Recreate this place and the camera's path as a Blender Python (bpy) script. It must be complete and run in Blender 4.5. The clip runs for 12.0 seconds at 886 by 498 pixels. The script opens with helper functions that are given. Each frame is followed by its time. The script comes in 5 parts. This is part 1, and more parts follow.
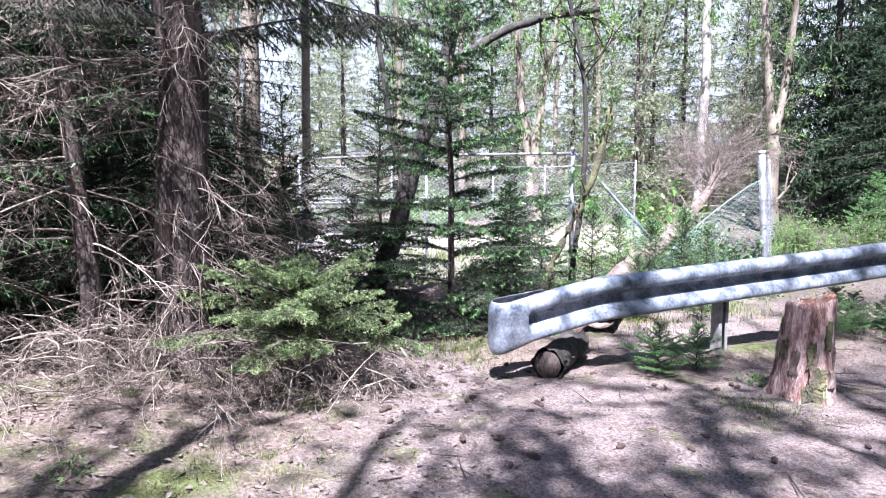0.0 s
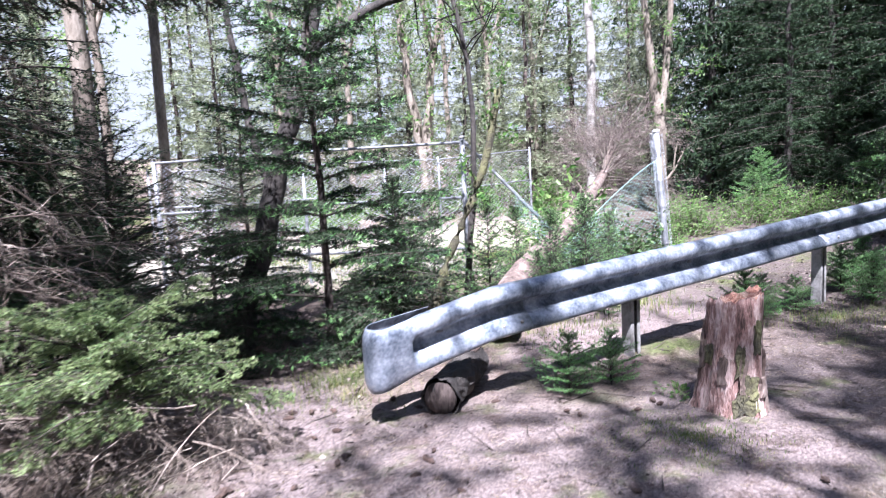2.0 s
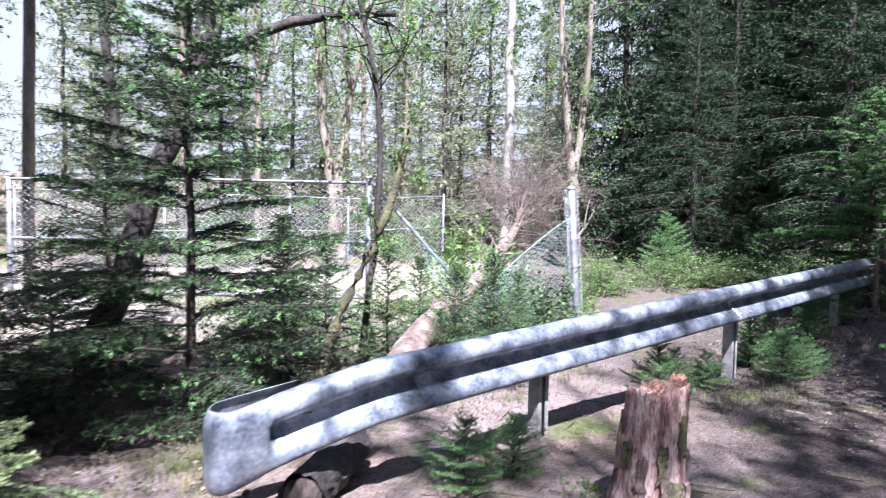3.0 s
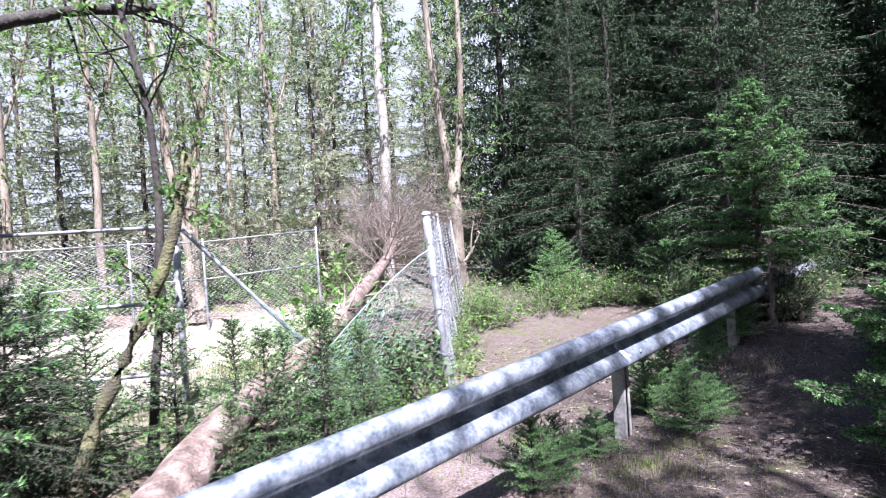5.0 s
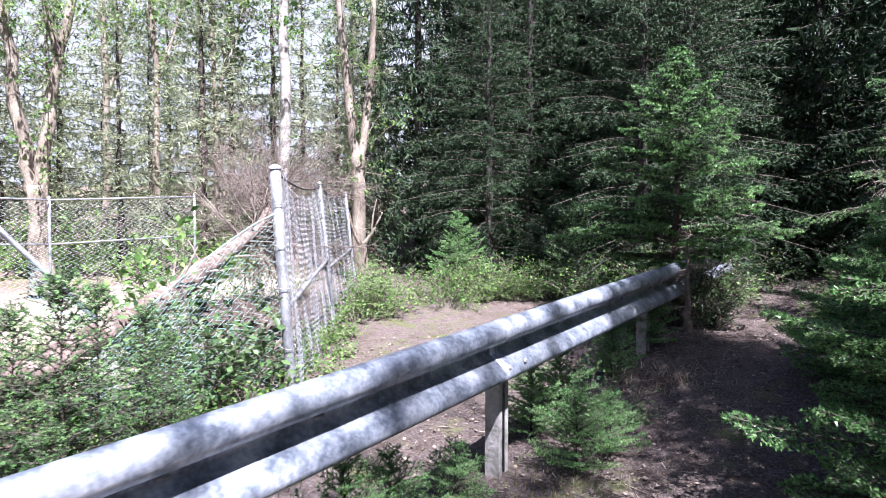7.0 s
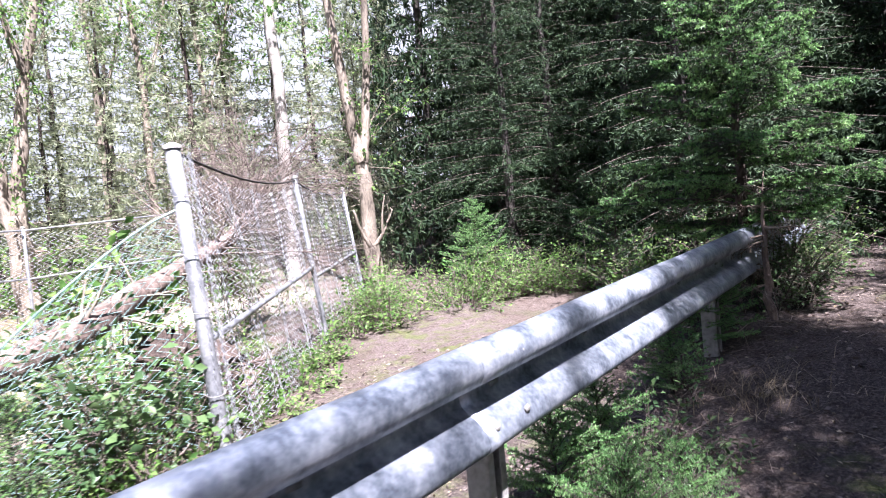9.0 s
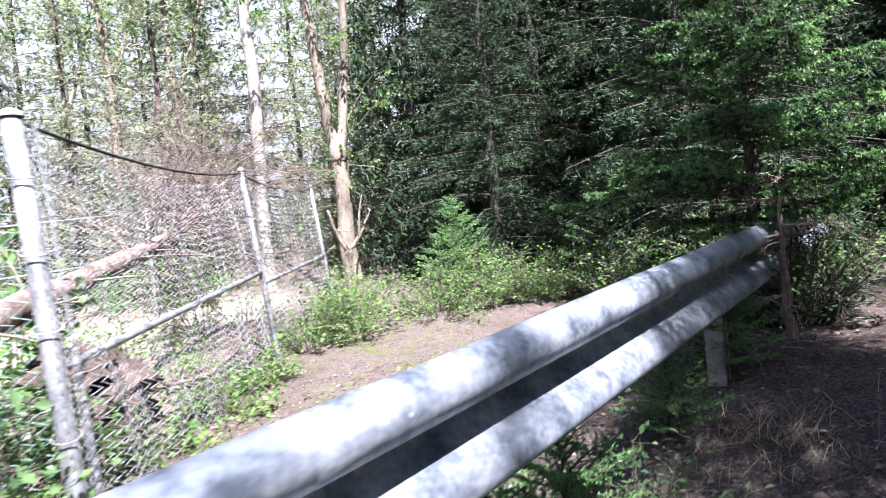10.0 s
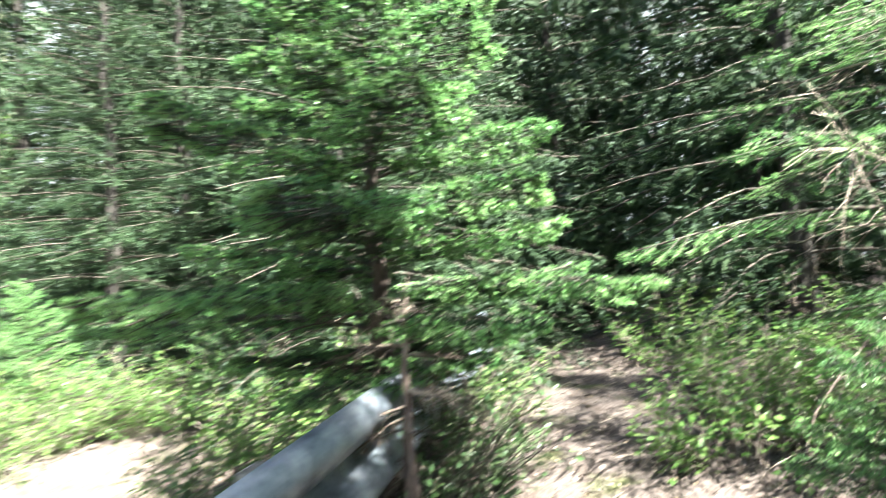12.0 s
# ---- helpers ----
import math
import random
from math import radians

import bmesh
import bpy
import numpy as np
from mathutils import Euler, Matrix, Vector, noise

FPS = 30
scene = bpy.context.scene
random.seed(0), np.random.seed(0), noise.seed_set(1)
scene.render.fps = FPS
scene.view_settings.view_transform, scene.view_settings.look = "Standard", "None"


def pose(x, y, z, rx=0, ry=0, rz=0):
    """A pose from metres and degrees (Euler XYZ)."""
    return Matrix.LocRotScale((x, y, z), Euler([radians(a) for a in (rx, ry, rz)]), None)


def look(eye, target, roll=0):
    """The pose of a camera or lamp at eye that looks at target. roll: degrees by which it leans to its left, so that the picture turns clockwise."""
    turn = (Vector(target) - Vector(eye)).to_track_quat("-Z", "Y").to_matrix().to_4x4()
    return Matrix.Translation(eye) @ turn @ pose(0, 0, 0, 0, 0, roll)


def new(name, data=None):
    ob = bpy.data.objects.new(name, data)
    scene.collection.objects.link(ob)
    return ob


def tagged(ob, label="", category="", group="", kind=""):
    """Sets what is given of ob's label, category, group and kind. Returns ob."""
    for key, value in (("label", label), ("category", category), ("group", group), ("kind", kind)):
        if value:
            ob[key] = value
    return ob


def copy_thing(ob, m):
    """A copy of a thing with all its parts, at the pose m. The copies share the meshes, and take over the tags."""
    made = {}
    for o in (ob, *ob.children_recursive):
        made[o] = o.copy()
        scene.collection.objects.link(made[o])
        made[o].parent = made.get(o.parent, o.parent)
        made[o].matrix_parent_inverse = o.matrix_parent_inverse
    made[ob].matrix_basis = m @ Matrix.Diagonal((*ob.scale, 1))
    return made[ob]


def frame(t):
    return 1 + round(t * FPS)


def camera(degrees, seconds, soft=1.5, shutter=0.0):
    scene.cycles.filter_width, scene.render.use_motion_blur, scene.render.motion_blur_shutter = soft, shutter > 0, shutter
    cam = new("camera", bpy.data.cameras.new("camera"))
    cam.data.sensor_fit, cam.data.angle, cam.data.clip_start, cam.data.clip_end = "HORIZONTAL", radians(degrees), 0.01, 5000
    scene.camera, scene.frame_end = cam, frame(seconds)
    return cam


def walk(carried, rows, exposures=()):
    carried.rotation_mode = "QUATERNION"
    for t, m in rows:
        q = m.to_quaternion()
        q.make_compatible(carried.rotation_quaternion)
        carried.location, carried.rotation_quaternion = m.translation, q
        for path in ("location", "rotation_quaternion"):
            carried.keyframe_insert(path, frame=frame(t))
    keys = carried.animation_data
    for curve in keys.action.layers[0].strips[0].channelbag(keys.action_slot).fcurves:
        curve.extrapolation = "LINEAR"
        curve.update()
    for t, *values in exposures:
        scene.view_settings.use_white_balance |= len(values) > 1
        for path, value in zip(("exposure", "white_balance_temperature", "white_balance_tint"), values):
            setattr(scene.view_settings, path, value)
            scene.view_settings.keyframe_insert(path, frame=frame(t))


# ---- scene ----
cam = camera(70.7, 12.0, soft=1.0, shutter=0.5)
METRES, EYE, TILT, LEAN, TURN = 9.6, 1.42, -6.0, 0.0, 0.0
ROWS = [
    (0.0, 0.0, 0.0, 0.0, -0.0, 0.0, -0.0),
    (0.5, -0.0, 0.0166, -0.0005, -1.31, -1.35, -0.84),
    (1.0, -0.0009, 0.0405, 0.0036, -4.76, -1.58, -2.46),
    (1.5, 0.0142, 0.0678, 0.0064, -6.69, -1.48, 2.79),
    (2.0, 0.0319, 0.0973, 0.0109, -8.69, -0.78, 4.1),
    (2.5, 0.0433, 0.1312, 0.0167, -12.96, 1.32, 1.92),
    (4.5, 0.1544, 0.2582, 0.0381, -23.26, 4.09, 4.39),
    (5.0, 0.1863, 0.2839, 0.0454, -24.75, 4.6, 6.21),
    (5.5, 0.2136, 0.3157, 0.0447, -27.08, 4.92, 2.7),
    (6.0, 0.2406, 0.3387, 0.04, -29.19, 4.27, 3.34),
    (6.5, 0.2733, 0.3619, 0.0381, -30.37, 2.61, 5.33),
    (7.0, 0.303, 0.3893, 0.0361, -32.03, 3.03, 3.05),
    (9.0, 0.4233, 0.5047, 0.0333, -28.07, 3.28, 8.35),
    (9.5, 0.4597, 0.5396, 0.031, -27.51, 3.52, 7.5),
    (10.0, 0.4987, 0.5699, 0.0315, -28.17, 3.67, 8.21),
    (10.5, 0.5433, 0.5968, 0.0337, -30.22, 4.24, 8.16),
    (11.0, 0.586, 0.6251, 0.039, -36.25, 4.71, 5.34),
    (11.5, 0.6412, 0.6434, 0.0499, -42.95, 5.06, 7.71),
    (12.0, 0.6918, 0.6606, 0.0669, -54.69, 6.33, 8.55),
]
walk(cam, [(t, pose(0, 0, EYE, TILT, LEAN, TURN) @ pose(METRES * x, METRES * y, METRES * z, 90 + pitch, roll, yaw)) for t, x, y, z, yaw, pitch, roll in ROWS],
     exposures=[(0.0, 2.55, 5550, 22), (2.5, 2.42, 5550, 23), (4.5, 2.42, 5650, 24), (7.0, 2.5, 5750, 24), (9.0, 2.68, 5900, 25), (10.5, 2.75, 5850, 15), (11.0, 3.0, 5900, 8), (11.5, 3.1, 6050, 5), (12.0, 4.1, 6400, 2)])

# ---- world and sun ----
SUN_WAY = Vector((-0.07, -0.50, 0.863)).normalized()
world = bpy.data.worlds.new("sky")
scene.world = world
world.use_nodes = True
wn = world.node_tree.nodes
sky = wn.new("ShaderNodeTexSky")
sky.sky_type = "NISHITA"
sky.sun_disc = False
sky.sun_elevation = math.asin(SUN_WAY.z)
sky.sun_rotation = math.atan2(SUN_WAY.x, SUN_WAY.y)
world.node_tree.links.new(sky.outputs[0], wn["Background"].inputs[0])
wn["Background"].inputs[1].default_value = 0.05
lamp = bpy.data.lights.new("sun", "SUN")
lamp.energy, lamp.angle, lamp.color = 5.0, radians(0.5), (1.0, 0.975, 0.94)
sun = new("sun", lamp)
sun.matrix_world = look(SUN_WAY * 60, (0, 0, 0))

# ---- materials ----
def material(name, stops, scale=8.0, fine=60.0, rough=0.8, metal=0.0, bump=0.3, bump_scale=None, through_light=0.0, vary=0.0, stretch=(1, 1, 1), spec=0.4):
    """A two-scale noise material: colour stops over broad noise, fine grain on top, bump from the grain."""
    m = bpy.data.materials.new(name)
    m.use_nodes = True
    nt = m.node_tree
    n, l = nt.nodes, nt.links
    b = n["Principled BSDF"]
    geo = n.new("ShaderNodeTexCoord")
    mp = n.new("ShaderNodeMapping")
    mp.inputs["Scale"].default_value = stretch
    l.new(geo.outputs["Object"], mp.inputs[0])
    a = n.new("ShaderNodeTexNoise")
    a.inputs["Scale"].default_value = scale
    a.inputs["Detail"].default_value = 4
    f = n.new("ShaderNodeTexNoise")
    f.inputs["Scale"].default_value = fine
    f.inputs["Detail"].default_value = 3
    l.new(mp.outputs[0], a.inputs["Vector"])
    l.new(mp.outputs[0], f.inputs["Vector"])
    mix = n.new("ShaderNodeMath")
    mix.operation = "MULTIPLY_ADD"
    l.new(f.outputs["Fac"], mix.inputs[0])
    mix.inputs[1].default_value = 0.45
    sub = n.new("ShaderNodeMath")
    sub.operation = "SUBTRACT"
    l.new(a.outputs["Fac"], sub.inputs[0])
    sub.inputs[1].default_value = 0.225
    l.new(sub.outputs[0], mix.inputs[2])
    fac = mix
    if vary:
        info = n.new("ShaderNodeNewGeometry")
        add = n.new("ShaderNodeMath")
        add.operation = "MULTIPLY_ADD"
        l.new(info.outputs["Random Per Island"], add.inputs[0])
        add.inputs[1].default_value = vary
        off = n.new("ShaderNodeMath")
        off.operation = "SUBTRACT"
        l.new(mix.outputs[0], off.inputs[0])
        off.inputs[1].default_value = vary / 2
        l.new(off.outputs[0], add.inputs[2])
        fac = add
    ramp = n.new("ShaderNodeValToRGB")
    cr = ramp.color_ramp
    while len(cr.elements) < len(stops):
        cr.elements.new(0.5)
    for e, (p, c) in zip(cr.elements, stops):
        e.position, e.color = p, (*c, 1)
    l.new(fac.outputs[0], ramp.inputs[0])
    l.new(ramp.outputs[0], b.inputs["Base Color"])
    if through_light:
        spec = 0.2
    b.inputs["Roughness"].default_value = rough
    b.inputs["Metallic"].default_value = metal
    b.inputs["Specular IOR Level"].default_value = spec
    if bump:
        bp = n.new("ShaderNodeBump")
        bp.inputs["Strength"].default_value = bump
        bp.inputs["Distance"].default_value = 0.02
        l.new(f.outputs["Fac"], bp.inputs["Height"])
        l.new(bp.outputs[0], b.inputs["Normal"])
    if through_light:
        tr = n.new("ShaderNodeBsdfTranslucent")
        l.new(ramp.outputs[0], tr.inputs[0])
        ms = n.new("ShaderNodeMixShader")
        ms.inputs[0].default_value = through_light
        l.new(b.outputs[0], ms.inputs[1])
        l.new(tr.outputs[0], ms.inputs[2])
        l.new(ms.outputs[0], n["Material Output"].inputs[0])
    return m


NEEDLE = material("needle", [(0.25, (0.013, 0.026, 0.013)), (0.5, (0.025, 0.047, 0.02)), (0.75, (0.048, 0.08, 0.033))], 3, 30, 0.6, bump=0, through_light=0.12, vary=0.4)
NEEDLE_NEW = material("needle_new", [(0.25, (0.07, 0.165, 0.055)), (0.5, (0.135, 0.27, 0.085)), (0.8, (0.26, 0.41, 0.16))], 3, 30, 0.35, bump=0, through_light=0.45, vary=0.4)
# Paler copy of the needles, with sunlight put into the colour
NEEDLE_LIT = material("needle_lit", [(0.25, (0.14, 0.165, 0.1)), (0.5, (0.24, 0.27, 0.16)), (0.8, (0.36, 0.38, 0.25))], 2, 20, 0.4, bump=0, through_light=0.5, vary=0.4)
# New shoots, paled and yellowed to carry the sun on them
NEEDLE_TIP_LIT = material("needle_sunlit", [(0.25, (0.1, 0.155, 0.06)), (0.5, (0.2, 0.27, 0.105)), (0.8, (0.36, 0.42, 0.2))], 3, 30, 0.4, bump=0, through_light=0.45, vary=0.4)
NEEDLE_FRESH = material("needle_fresh", [(0.25, (0.037, 0.075, 0.032)), (0.5, (0.07, 0.13, 0.053)), (0.8, (0.125, 0.2, 0.09))], 3, 30, 0.5, bump=0, through_light=0.35, vary=0.4)
LEAF = material("leaf", [(0.2, (0.055, 0.125, 0.03)), (0.5, (0.115, 0.21, 0.055)), (0.8, (0.22, 0.32, 0.1))], 3, 30, 0.35, bump=0, through_light=0.5, vary=0.5)
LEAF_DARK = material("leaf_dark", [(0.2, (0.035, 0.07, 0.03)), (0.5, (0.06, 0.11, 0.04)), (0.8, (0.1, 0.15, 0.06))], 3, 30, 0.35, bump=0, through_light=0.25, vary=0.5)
BARK = material("spruce_bark", [(0.34, (0.012, 0.009, 0.007)), (0.5, (0.045, 0.032, 0.026)), (0.68, (0.12, 0.092, 0.077))], 11, 60, 0.9, bump=1.0, stretch=(1, 1, 0.35))
BARK_GREY = material("grey_bark", [(0.3, (0.075, 0.06, 0.045)), (0.5, (0.17, 0.14, 0.105)), (0.75, (0.28, 0.24, 0.19))], 5, 40, 0.85, bump=0.8, stretch=(1, 1, 0.3))
BARK_MOSS = material("mossy_bark", [(0.3, (0.028, 0.025, 0.018)), (0.5, (0.066, 0.06, 0.032)), (0.7, (0.115, 0.112, 0.048))], 6, 50, 0.95, bump=1.0)
BARK_DARK = material("dark_bark", [(0.3, (0.014, 0.012, 0.01)), (0.55, (0.036, 0.03, 0.025)), (0.8, (0.08, 0.07, 0.058))], 7, 45, 0.9, bump=1.0, stretch=(1, 1, 0.4))
BARK_RED = material("flaking_red_bark", [(0.3, (0.05, 0.035, 0.028)), (0.5, (0.125, 0.09, 0.072)), (0.72, (0.24, 0.19, 0.16))], 8, 50, 0.9, bump=0.9, stretch=(1, 1, 0.5))
DEADWOOD = material("dead_twig", [(0.25, (0.05, 0.036, 0.027)), (0.5, (0.15, 0.116, 0.09)), (0.8, (0.36, 0.3, 0.245))], 5, 40, 0.9, bump=0.2, vary=0.5)
TWIG_BROWN = material("brown_twig", [(0.25, (0.06, 0.045, 0.037)), (0.5, (0.125, 0.097, 0.08)), (0.8, (0.22, 0.18, 0.15))], 5, 40, 0.9, bump=0.2, vary=0.4)
BRANCH = material("spruce_branch", [(0.25, (0.022, 0.017, 0.014)), (0.5, (0.05, 0.038, 0.03)), (0.8, (0.1, 0.08, 0.066))], 5, 40, 0.9, bump=0.2)
CUT = material("raw_wood", [(0.32, (0.16, 0.06, 0.04)), (0.5, (0.4, 0.21, 0.14)), (0.7, (0.62, 0.45, 0.33))], 20, 90, 0.85, bump=0.6)
STUMPWOOD = material("stump_wood", [(0.3, (0.05, 0.028, 0.022)), (0.46, (0.2, 0.115, 0.095)), (0.66, (0.44, 0.33, 0.29))], 14, 90, 0.9, bump=1.0, stretch=(1, 1, 0.3))
GRASS = material("grass", [(0.2, (0.05, 0.085, 0.02)), (0.5, (0.11, 0.145, 0.04)), (0.8, (0.22, 0.2, 0.085))], 2, 30, 0.6, bump=0, through_light=0.3, vary=0.6)
DRYGRASS = material("dry_grass", [(0.2, (0.14, 0.105, 0.065)), (0.5, (0.24, 0.19, 0.12)), (0.8, (0.36, 0.3, 0.21))], 2, 30, 0.8, bump=0, through_light=0.2, vary=0.6)
STEEL = material("galvanised_steel", [(0.3, (0.09, 0.105, 0.13)), (0.45, (0.195, 0.22, 0.255)), (0.6, (0.32, 0.345, 0.385)), (0.75, (0.48, 0.505, 0.535))], 7, 45, 0.4, metal=0.55, bump=0.12)
POSTSTEEL = material("dull_zinc", [(0.3, (0.15, 0.14, 0.125)), (0.5, (0.27, 0.26, 0.24)), (0.75, (0.38, 0.36, 0.34))], 8, 40, 0.7, metal=0.3, bump=0.3)
FENCESTEEL = material("fence_zinc", [(0.3, (0.1, 0.103, 0.108)), (0.5, (0.2, 0.205, 0.21)), (0.75, (0.32, 0.325, 0.33))], 8, 50, 0.5, metal=0.4, bump=0.15)
WIRE = material("fence_wire", [(0.3, (0.24, 0.25, 0.26)), (0.7, (0.42, 0.43, 0.44))], 8, 50, 0.5, metal=0.4, bump=0)
WIRE_TEAL = material("green_coated_wire", [(0.3, (0.12, 0.2, 0.185)), (0.7, (0.25, 0.36, 0.335))], 8, 50, 0.45, bump=0)
CONE = material("cone", [(0.3, (0.025, 0.016, 0.012)), (0.7, (0.08, 0.05, 0.037))], 30, 90, 0.9, bump=0.6)
CONCRETE = material("weathered_concrete", [(0.3, (0.16, 0.16, 0.15)), (0.5, (0.26, 0.26, 0.25)), (0.75, (0.36, 0.36, 0.34))], 2, 30, 0.9, bump=0.4)
SOIL = material("root_soil", [(0.3, (0.025, 0.018, 0.014)), (0.6, (0.07, 0.05, 0.04)), (0.8, (0.12, 0.09, 0.07))], 8, 60, 0.95, bump=0.8)


# ---- the lie of the land ----
def smooth(a, b, v):
    u = np.clip((v - a) / (b - a), 0, 1)
    return u * u * (3 - 2 * u)


def wobble(x, y):
    return (np.sin(x * 1.7 + 1.3 * np.sin(y * 0.9)) * np.cos(y * 1.45 + 0.7 * np.sin(x * 1.1))
            + 0.5 * np.sin(x * 3.9 + y * 2.3) * np.cos(y * 4.4 - x * 1.2))


def land(x, y):
    """Height of the ground."""
    x, y = np.asarray(x, float), np.asarray(y, float)
    z = -0.02 - 0.11 * smooth(3.2, 5.0, y + 0.0 * x)
    z = z + 0.17 * smooth(10.0, 13.5, y) * smooth(3.0, 6.5, x)
    z = z + 0.16 * smooth(-0.9, -2.6, x) * smooth(1.5, 3.0, y) * (1 - smooth(6, 8, y))
    z = z - 0.5 * np.exp(-(((x + 0.9) / 1.4) ** 2 + ((y - 7.3) / 0.85) ** 2))
    z = z + 0.40 * smooth(6.3, 8.7, x) * (1 - smooth(8.9, 11.5, y)) * smooth(3.5, 6.5, y)
    z = z + 0.05 * np.clip(x - 9.0, 0, 20) + 0.16 * np.clip(y - 19.0, 0, 22)
    return z + 0.022 * wobble(x, y)


def at(x, y, dz=0.0):
    return Vector((x, y, float(land(x, y)) + dz))




# ---- mesh tools ----
def tri_mesh(name, verts, faces, mats, index=None, smooth_faces=True):
    me = bpy.data.meshes.new(name)
    verts = np.ascontiguousarray(verts, np.float32)
    faces = np.ascontiguousarray(faces, np.int32)
    nf = len(faces)
    me.vertices.add(len(verts))
    me.vertices.foreach_set("co", verts.ravel())
    me.loops.add(nf * 3)
    me.loops.foreach_set("vertex_index", faces.ravel())
    me.polygons.add(nf)
    me.polygons.foreach_set("loop_start", np.arange(0, nf * 3, 3, dtype=np.int32))
    me.polygons.foreach_set("loop_total", np.full(nf, 3, np.int32))
    if index is not None:
        me.polygons.foreach_set("material_index", np.ascontiguousarray(index, np.int32))
    me.polygons.foreach_set("use_smooth", np.full(nf, smooth_faces, bool))
    for m in mats:
        me.materials.append(m)
    me.update(calc_edges=True)
    return me


class Geo:
    """Collects triangles."""

    def __init__(self):
        self.v, self.f, self.m, self.n = [], [], [], 0

    def add(self, v, f, mat=0):
        v, f = np.asarray(v, float).reshape(-1, 3), np.asarray(f, int).reshape(-1, 3)
        self.v.append(v)
        self.f.append(f + self.n)
        self.m.append(np.full(len(f), mat))
        self.n += len(v)

    def tube(self, pts, radii, sides=6, mat=0, rough=0.0, rng=None, cap=True):
        pts = np.asarray(pts, float)
        k = len(pts)
        radii = np.broadcast_to(np.asarray(radii, float), (k,))
        d = np.gradient(pts, axis=0)
        d /= np.linalg.norm(d, axis=1)[:, None] + 1e-9
        ref = np.where(np.abs(d[:, 2:3]) > 0.9, [[1.0, 0, 0]], [[0, 0, 1.0]])
        u = np.cross(d, ref)
        u /= np.linalg.norm(u, axis=1)[:, None] + 1e-9
        w = np.cross(d, u)
        a = np.linspace(0, 2 * np.pi, sides, endpoint=False)
        r = radii[:, None] * np.ones((1, sides))
        if rough and rng is not None:
            r = r * (1 + rough * rng.uniform(-1, 1, (k, sides)))
        ring = pts[:, None] + r[..., None] * (np.cos(a)[None, :, None] * u[:, None] + np.sin(a)[None, :, None] * w[:, None])
        i = np.arange(k - 1)[:, None] * sides
        j = np.arange(sides)[None]
        j2 = (j + 1) % sides
        q = np.stack([np.stack([i + j, i + j2, i + sides + j2], -1), np.stack([i + j, i + sides + j2, i + sides + j], -1)], 2)
        self.add(ring.reshape(-1, 3), q.reshape(-1, 3), mat)
        if cap:
            top = np.arange((k - 1) * sides, k * sides) + self.n - k * sides
            self.v.append(pts[-1:])
            self.n += 1
            t = np.stack([top, np.roll(top, -1), np.full(sides, self.n - 1)], 1)
            self.f.append(t)
            self.m.append(np.full(sides, mat))

    def sticks(self, a, b, r0, r1, mat=0):
        """Many thin three-sided twigs from a to b."""
        a, b = np.asarray(a, float), np.asarray(b, float)
        n = len(a)
        if not n:
            return
        d = b - a
        d /= np.linalg.norm(d, axis=1)[:, None] + 1e-9
        ref = np.where(np.abs(d[:, 2:3]) > 0.9, [[1.0, 0, 0]], [[0, 0, 1.0]])
        u = np.cross(d, ref)
        u /= np.linalg.norm(u, axis=1)[:, None] + 1e-9
        w = np.cross(d, u)
        r0, r1 = np.broadcast_to(r0, (n,))[:, None], np.broadcast_to(r1, (n,))[:, None]
        vs = []
        for base, r in ((a, r0), (b, r1)):
            for ang in (0, 2.094, 4.189):
                vs.append(base + r * (math.cos(ang) * u + math.sin(ang) * w))
        v = np.stack(vs, 1).reshape(-1, 3)
        t = np.array([[0, 1, 4], [0, 4, 3], [1, 2, 5], [1, 5, 4], [2, 0, 3], [2, 3, 5]])
        self.add(v, (np.arange(n)[:, None, None] * 6 + t[None]).reshape(-1, 3), mat)

    def needles(self, a, b, density, length, width, rng, mat=0, spread=1.0, flat=0.0):
        """Needles along twigs from a to b."""
        a, b = np.asarray(a, float), np.asarray(b, float)
        if not len(a):
            return
        d = b - a
        ln = np.linalg.norm(d, axis=1)
        d = d / (ln[:, None] + 1e-9)
        k = np.maximum(1, np.round(ln * density)).astype(int)
        i = np.repeat(np.arange(len(a)), k)
        n = len(i)
        s = rng.random(n)[:, None]
        p = a[i] + (b - a)[i] * s
        r = rng.normal(size=(n, 3))
        r[:, 2] *= 1 - flat
        r -= d[i] * np.sum(r * d[i], 1)[:, None]
        r /= np.linalg.norm(r, axis=1)[:, None] + 1e-9
        way = d[i] * rng.uniform(0.35, 0.9, n)[:, None] + r * spread
        way /= np.linalg.norm(way, axis=1)[:, None]
        side = np.cross(way, rng.normal(size=(n, 3)))
        side /= np.linalg.norm(side, axis=1)[:, None] + 1e-9
        L = length * rng.uniform(0.7, 1.25, n)[:, None]
        v = np.stack([p - side * width / 2, p + side * width / 2, p + way * L], 1).reshape(-1, 3)
        self.add(v, np.arange(n * 3).reshape(-1, 3), mat)

    def leaves(self, p, way, size, rng, mat=0, slim=0.5):
        """Folded leaves at the points p, pointing along way."""
        p, way = np.asarray(p, float), np.asarray(way, float)
        n = len(p)
        way = way / (np.linalg.norm(way, axis=1)[:, None] + 1e-9)
        up = rng.normal(size=(n, 3)) * 0.6 + [0, 0, 1]
        side = np.cross(way, up)
        side /= np.linalg.norm(side, axis=1)[:, None] + 1e-9
        nor = np.cross(side, way)
        s = size * rng.uniform(0.6, 1.3, n)[:, None]
        mid = p + way * s * 0.5
        v = np.stack([p, mid + side * s * slim / 2 + nor * s * 0.12, p + way * s, mid - side * s * slim / 2 + nor * s * 0.12], 1).reshape(-1, 3)
        t = np.array([[0, 1, 2], [0, 2, 3]])
